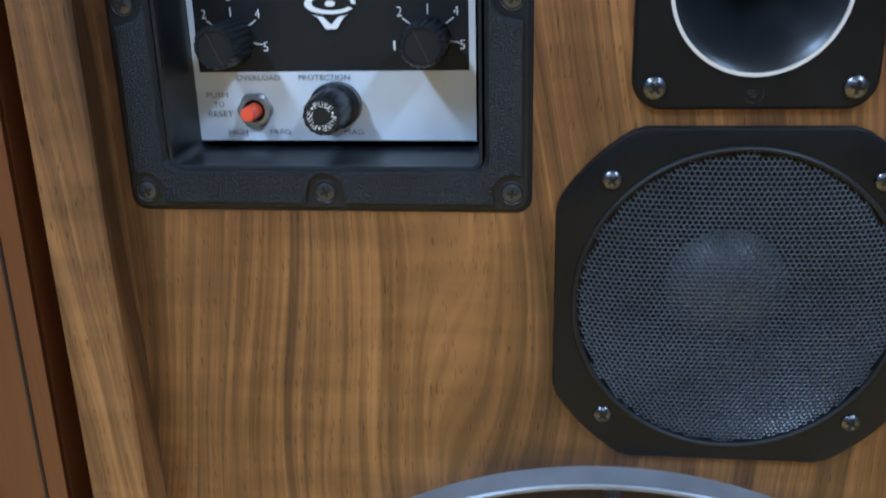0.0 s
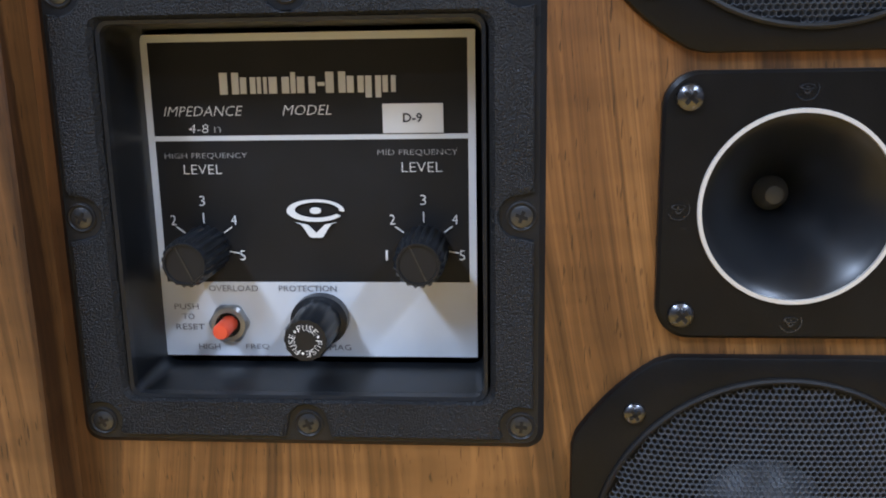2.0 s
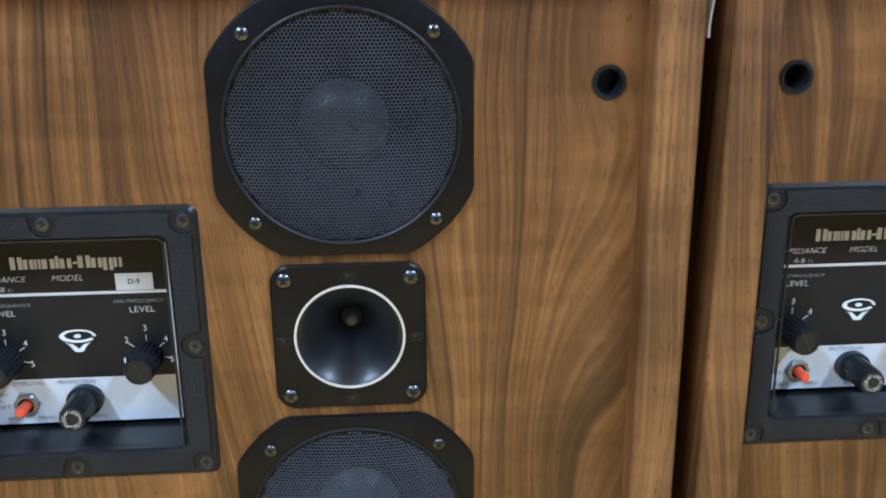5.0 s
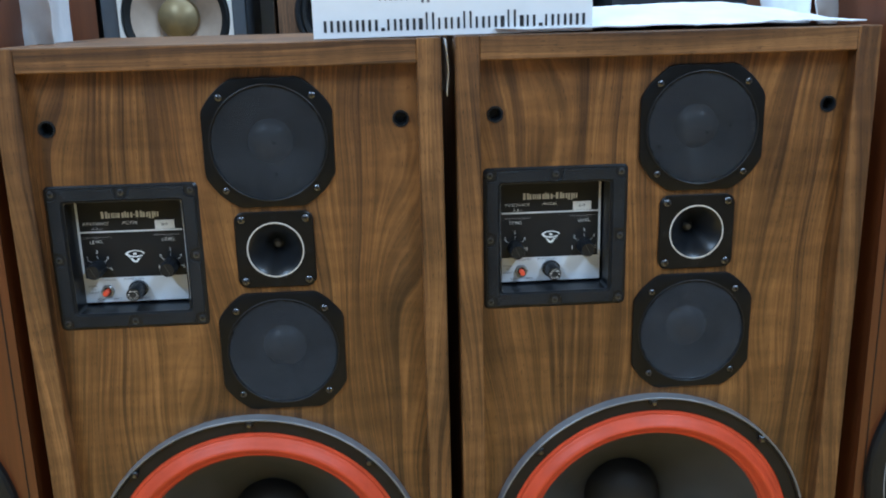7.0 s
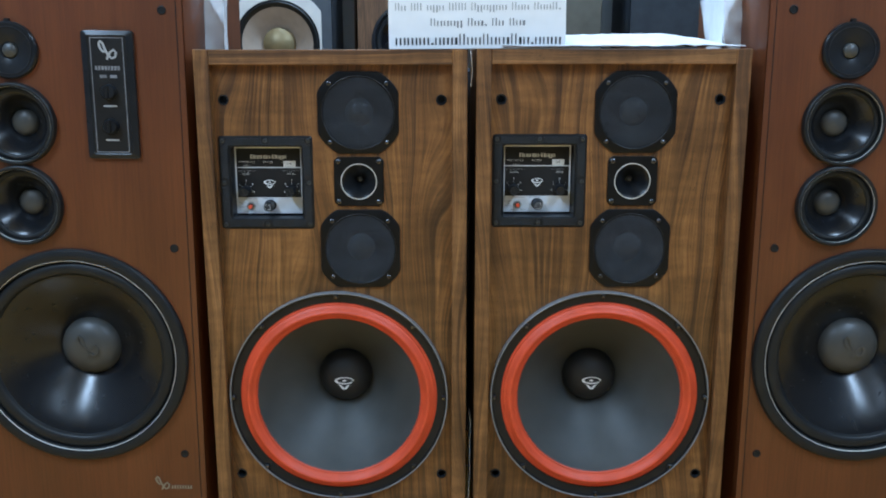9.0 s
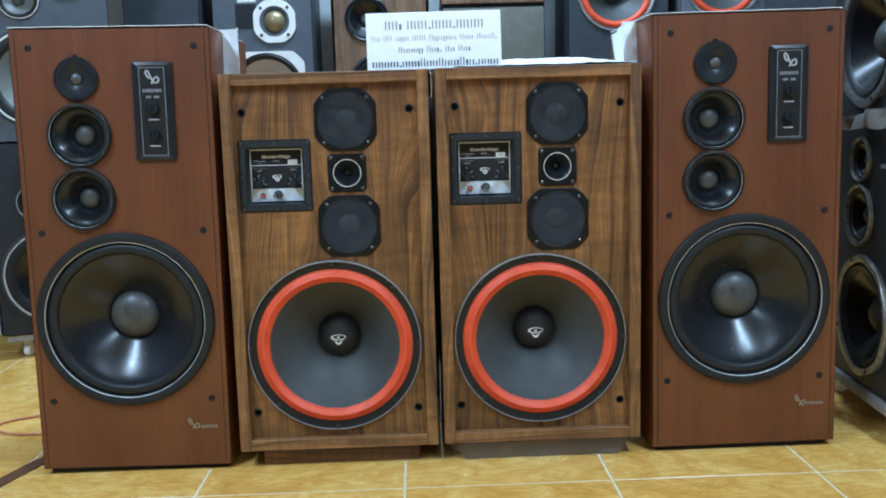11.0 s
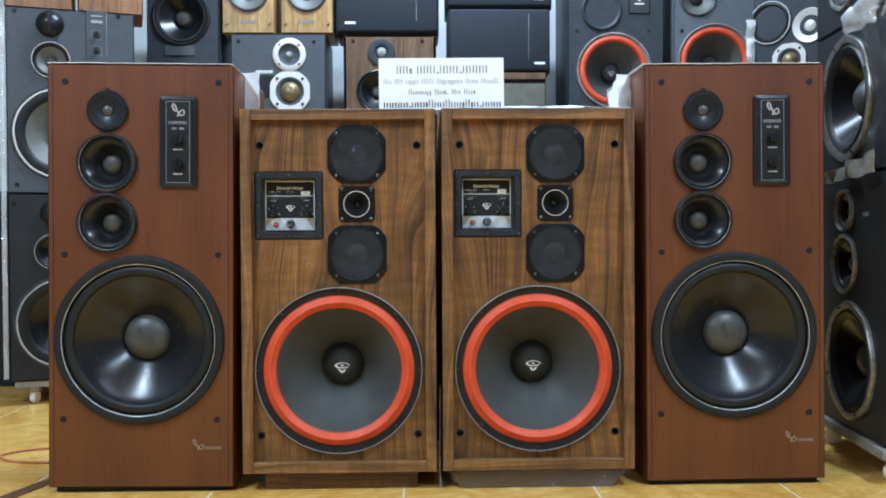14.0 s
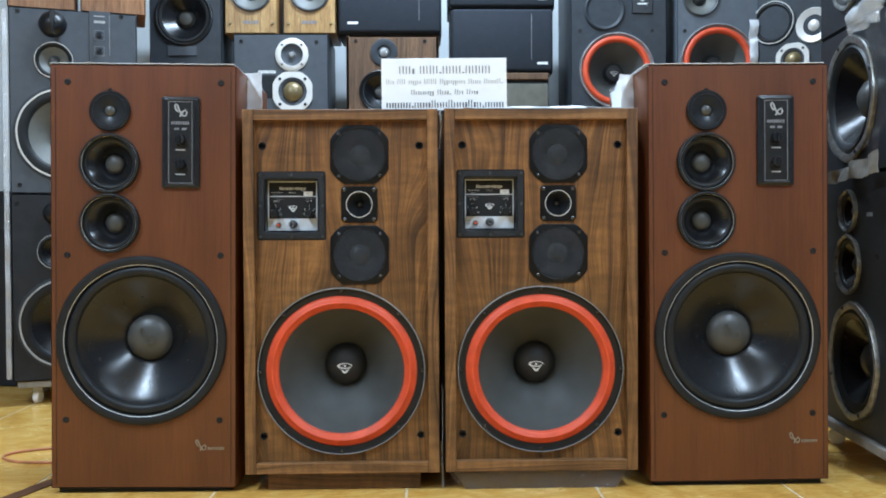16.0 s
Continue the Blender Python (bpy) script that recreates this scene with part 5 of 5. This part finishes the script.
sheet("packing_rag", pose(RX - 0.022, RY, 0.714, 0, 0, -95), 0.45, 0.028, RAG, "crumpled beige wrapping between stacked speakers", "wrapping", 0.03, 40, 10, 0.002, lambda x, y, z: (x, y - 0.006, z * (1.0 + 2.6 * max(0.0, x + 0.12)) + 0.03 * max(0.0, x) + 0.004 * math.sin(31 * x)))
sheet("packing_film", pose(RX - 0.02, RY - 0.12, 1.085, 0, 0, -95), 0.22, 0.06, CLOUDY, "crumpled cloudy film between the upper speakers of a stack", "packing film", 0.035, 26, 12)
sheet("packing_film", pose(RX - 0.03, RY - 0.17, 0.78, 0, 0, -95), 0.09, 0.36, FILM, "clear film hanging down the corner of a stack", "packing film", 0.03, 14, 36)


# a thin white sheet gives the pale line along each cherry top edge
for x, r in ((-0.315, 0.6), (1.056, -0.35)):
    sheet("foam_sheet", pose(x, 0.53, 0.9795, 90, r, 0), 0.42, 0.40, FOAM, "thin white sheet along the top of a cherry speaker", "packing foam", 0.0015, fold=lambda x, y, z: (x, abs(y), z - 0.2))


sheet("packing_film", pose(-1.108, 1.372, 0.085, 0, 0, 30), 0.016, 1.28, CLOUDY, "cloudy film wrapped round the edge of a speaker stack", "packing film", 0.008, 6, 60)
sheet("packing_film", pose(1.672, 1.838, 1.27, 0, 0, 10), 0.04, 0.17, FOAM, "torn white film on the edge of a grey speaker", "packing film", 0.015, 8, 20)


def paper_sign(m):
    sg = thing("paper_sign", m, "white card sign with black printed lines, standing on the speakers", "sign")
    W, Hh = 0.146, 0.121
    pr = [(0.0, 0.0), (0.004, Hh), (0.0065, Hh + 0.0008), (0.009, Hh), (0.075, 0.0015), (0.075, 0.0), (0.0735, 0.0), (0.0065, Hh - 0.003), (0.0022, 0.0)]
    bm = loft([[(x, y, z) for y, z in pr] for x in (-W, W)])
    bm.faces.ensure_lookup_table()
    for x in (-W, W):
        vs = [v for v in bm.verts if abs(v.co.x - x) < 1e-6]
        bm.faces.new(vs)
    part("card", bm, PAPER, sg, "folded white card", False)
    # strokes stand for the letters: i thin, x low, t tall, m broad, g hanging, d a dot
    strokes = {"i": (0.55, ((0.1, 0.42),), 0.0, 1.0), "x": (1.0, ((0.10, 0.27), (0.62, 0.82)), 0.0, 1.0), "t": (1.0, ((0.12, 0.26), (0.62, 0.78)), 0.0, 1.5), "m": (1.5, ((0.08, 0.3), (0.6, 0.82), (1.12, 1.34)), 0.0, 1.0), "g": (1.0, ((0.08, 0.3), (0.6, 0.84)), -0.4, 1.0), "d": (0.5, ((0.1, 0.4),), 0.0, 0.28), " ": (0.6, (), 0, 0)}
    for rows, x0, x1, z, h, mat in (("tti tttdtttdtttt", -0.106, 0.110, 0.0855, 0.0118, INK_SOFT), ("tx tt xgx ttt tgxgxx txx txxtd", -0.136, 0.138, 0.0615, 0.0078, PRINT_DIM), ("txxxg txid tx txi", -0.078, 0.080, 0.0365, 0.0080, INK_SOFT), ("mmmdxmitxxtxxitixdxxm", -0.136, 0.140, 0.0062, 0.0115, INK)):
        unit = (x1 - x0) / sum(strokes[c][0] for c in rows)
        x = x0
        for word in rows.split(" "):
            bm = bmesh.new()
            for c in word:
                wide, cols, lo, hi = strokes[c]
                for a, b in cols:
                    zz = z + h * (lo + hi) / 2
                    yy = 0.004 * zz / Hh - 0.0004
                    box(bm, x + a * unit, x + b * unit, yy - 0.0004, yy, z + h * lo, z + h * hi)
                x += wide * unit
            x += 0.6 * unit
            part("text_bar", bm, mat, sg, "", False)
    return sg


paper_sign(pose(0.378, 0.345, 0.8735, 0, -0.4, 0))

# cable and strip on the floor
cable = bpy.data.curves.new("floor_cable", "CURVE")
cable.dimensions, cable.bevel_depth = "3D", 0.0035
spl = cable.splines.new("BEZIER")
way = [(-0.44, 0.80), (-0.62, 0.775), (-0.745, 0.745), (-0.805, 0.69), (-0.76, 0.625), (-0.66, 0.605), (-0.46, 0.62)]
spl.bezier_points.add(len(way) - 1)
for bp, (x, y) in zip(spl.bezier_points, way):
    bp.co, bp.handle_left_type, bp.handle_right_type = (x, y, LOW + 0.0045), "AUTO", "AUTO"
ob = new("floor_cable", cable)
ob.data.materials.append(CABLE)
tagged(ob, "thin orange cable lying on the tiles", "cable")
st = new("floor_strip", mesh_of(B(-0.018, 0.018, -0.5, 0.25, 0.0, 0.0025), "floor_strip", STRAP, False))
st.matrix_world = pose(-0.585, 0.40, LOW + 0.0005, 0, 0, -18)
tagged(st, "dark brown strip lying across the tiles", "strip")

# ---- floor tiles, one by one ----
S = 0.4455
tile_meshes = {}
ix0, ix1 = math.floor((X0 - 0.2845) / S), math.ceil((X1 - 0.2845) / S)
iy0, iy1 = math.floor((Y0 - 0.182) / S), math.ceil((Y1 - 0.182) / S)
for ix in range(ix0, ix1):
    for iy in range(iy0, iy1):
        ox, oy = 0.2845 + ix * S, 0.182 + iy * S
        # tiles at the walls are cut to fit
        cut = (max(0.003, X0 - ox + 0.003), min(S - 0.003, X1 - ox - 0.003), max(0.003, Y0 - oy + 0.003), min(S - 0.003, Y1 - oy - 0.003))
        if cut[1] - cut[0] < 0.02 or cut[3] - cut[2] < 0.02:
            continue
        key = tuple(round(v, 4) for v in cut)
        if key not in tile_meshes:
            tile_meshes[key] = mesh_of(box(bmesh.new(), *cut, -0.0012, 0.0, 0.0005, 1), "tile", TILE, False)
        t = new("tile", tile_meshes[key])
        t.location = (ox, oy, LOW)
        t.parent = floor
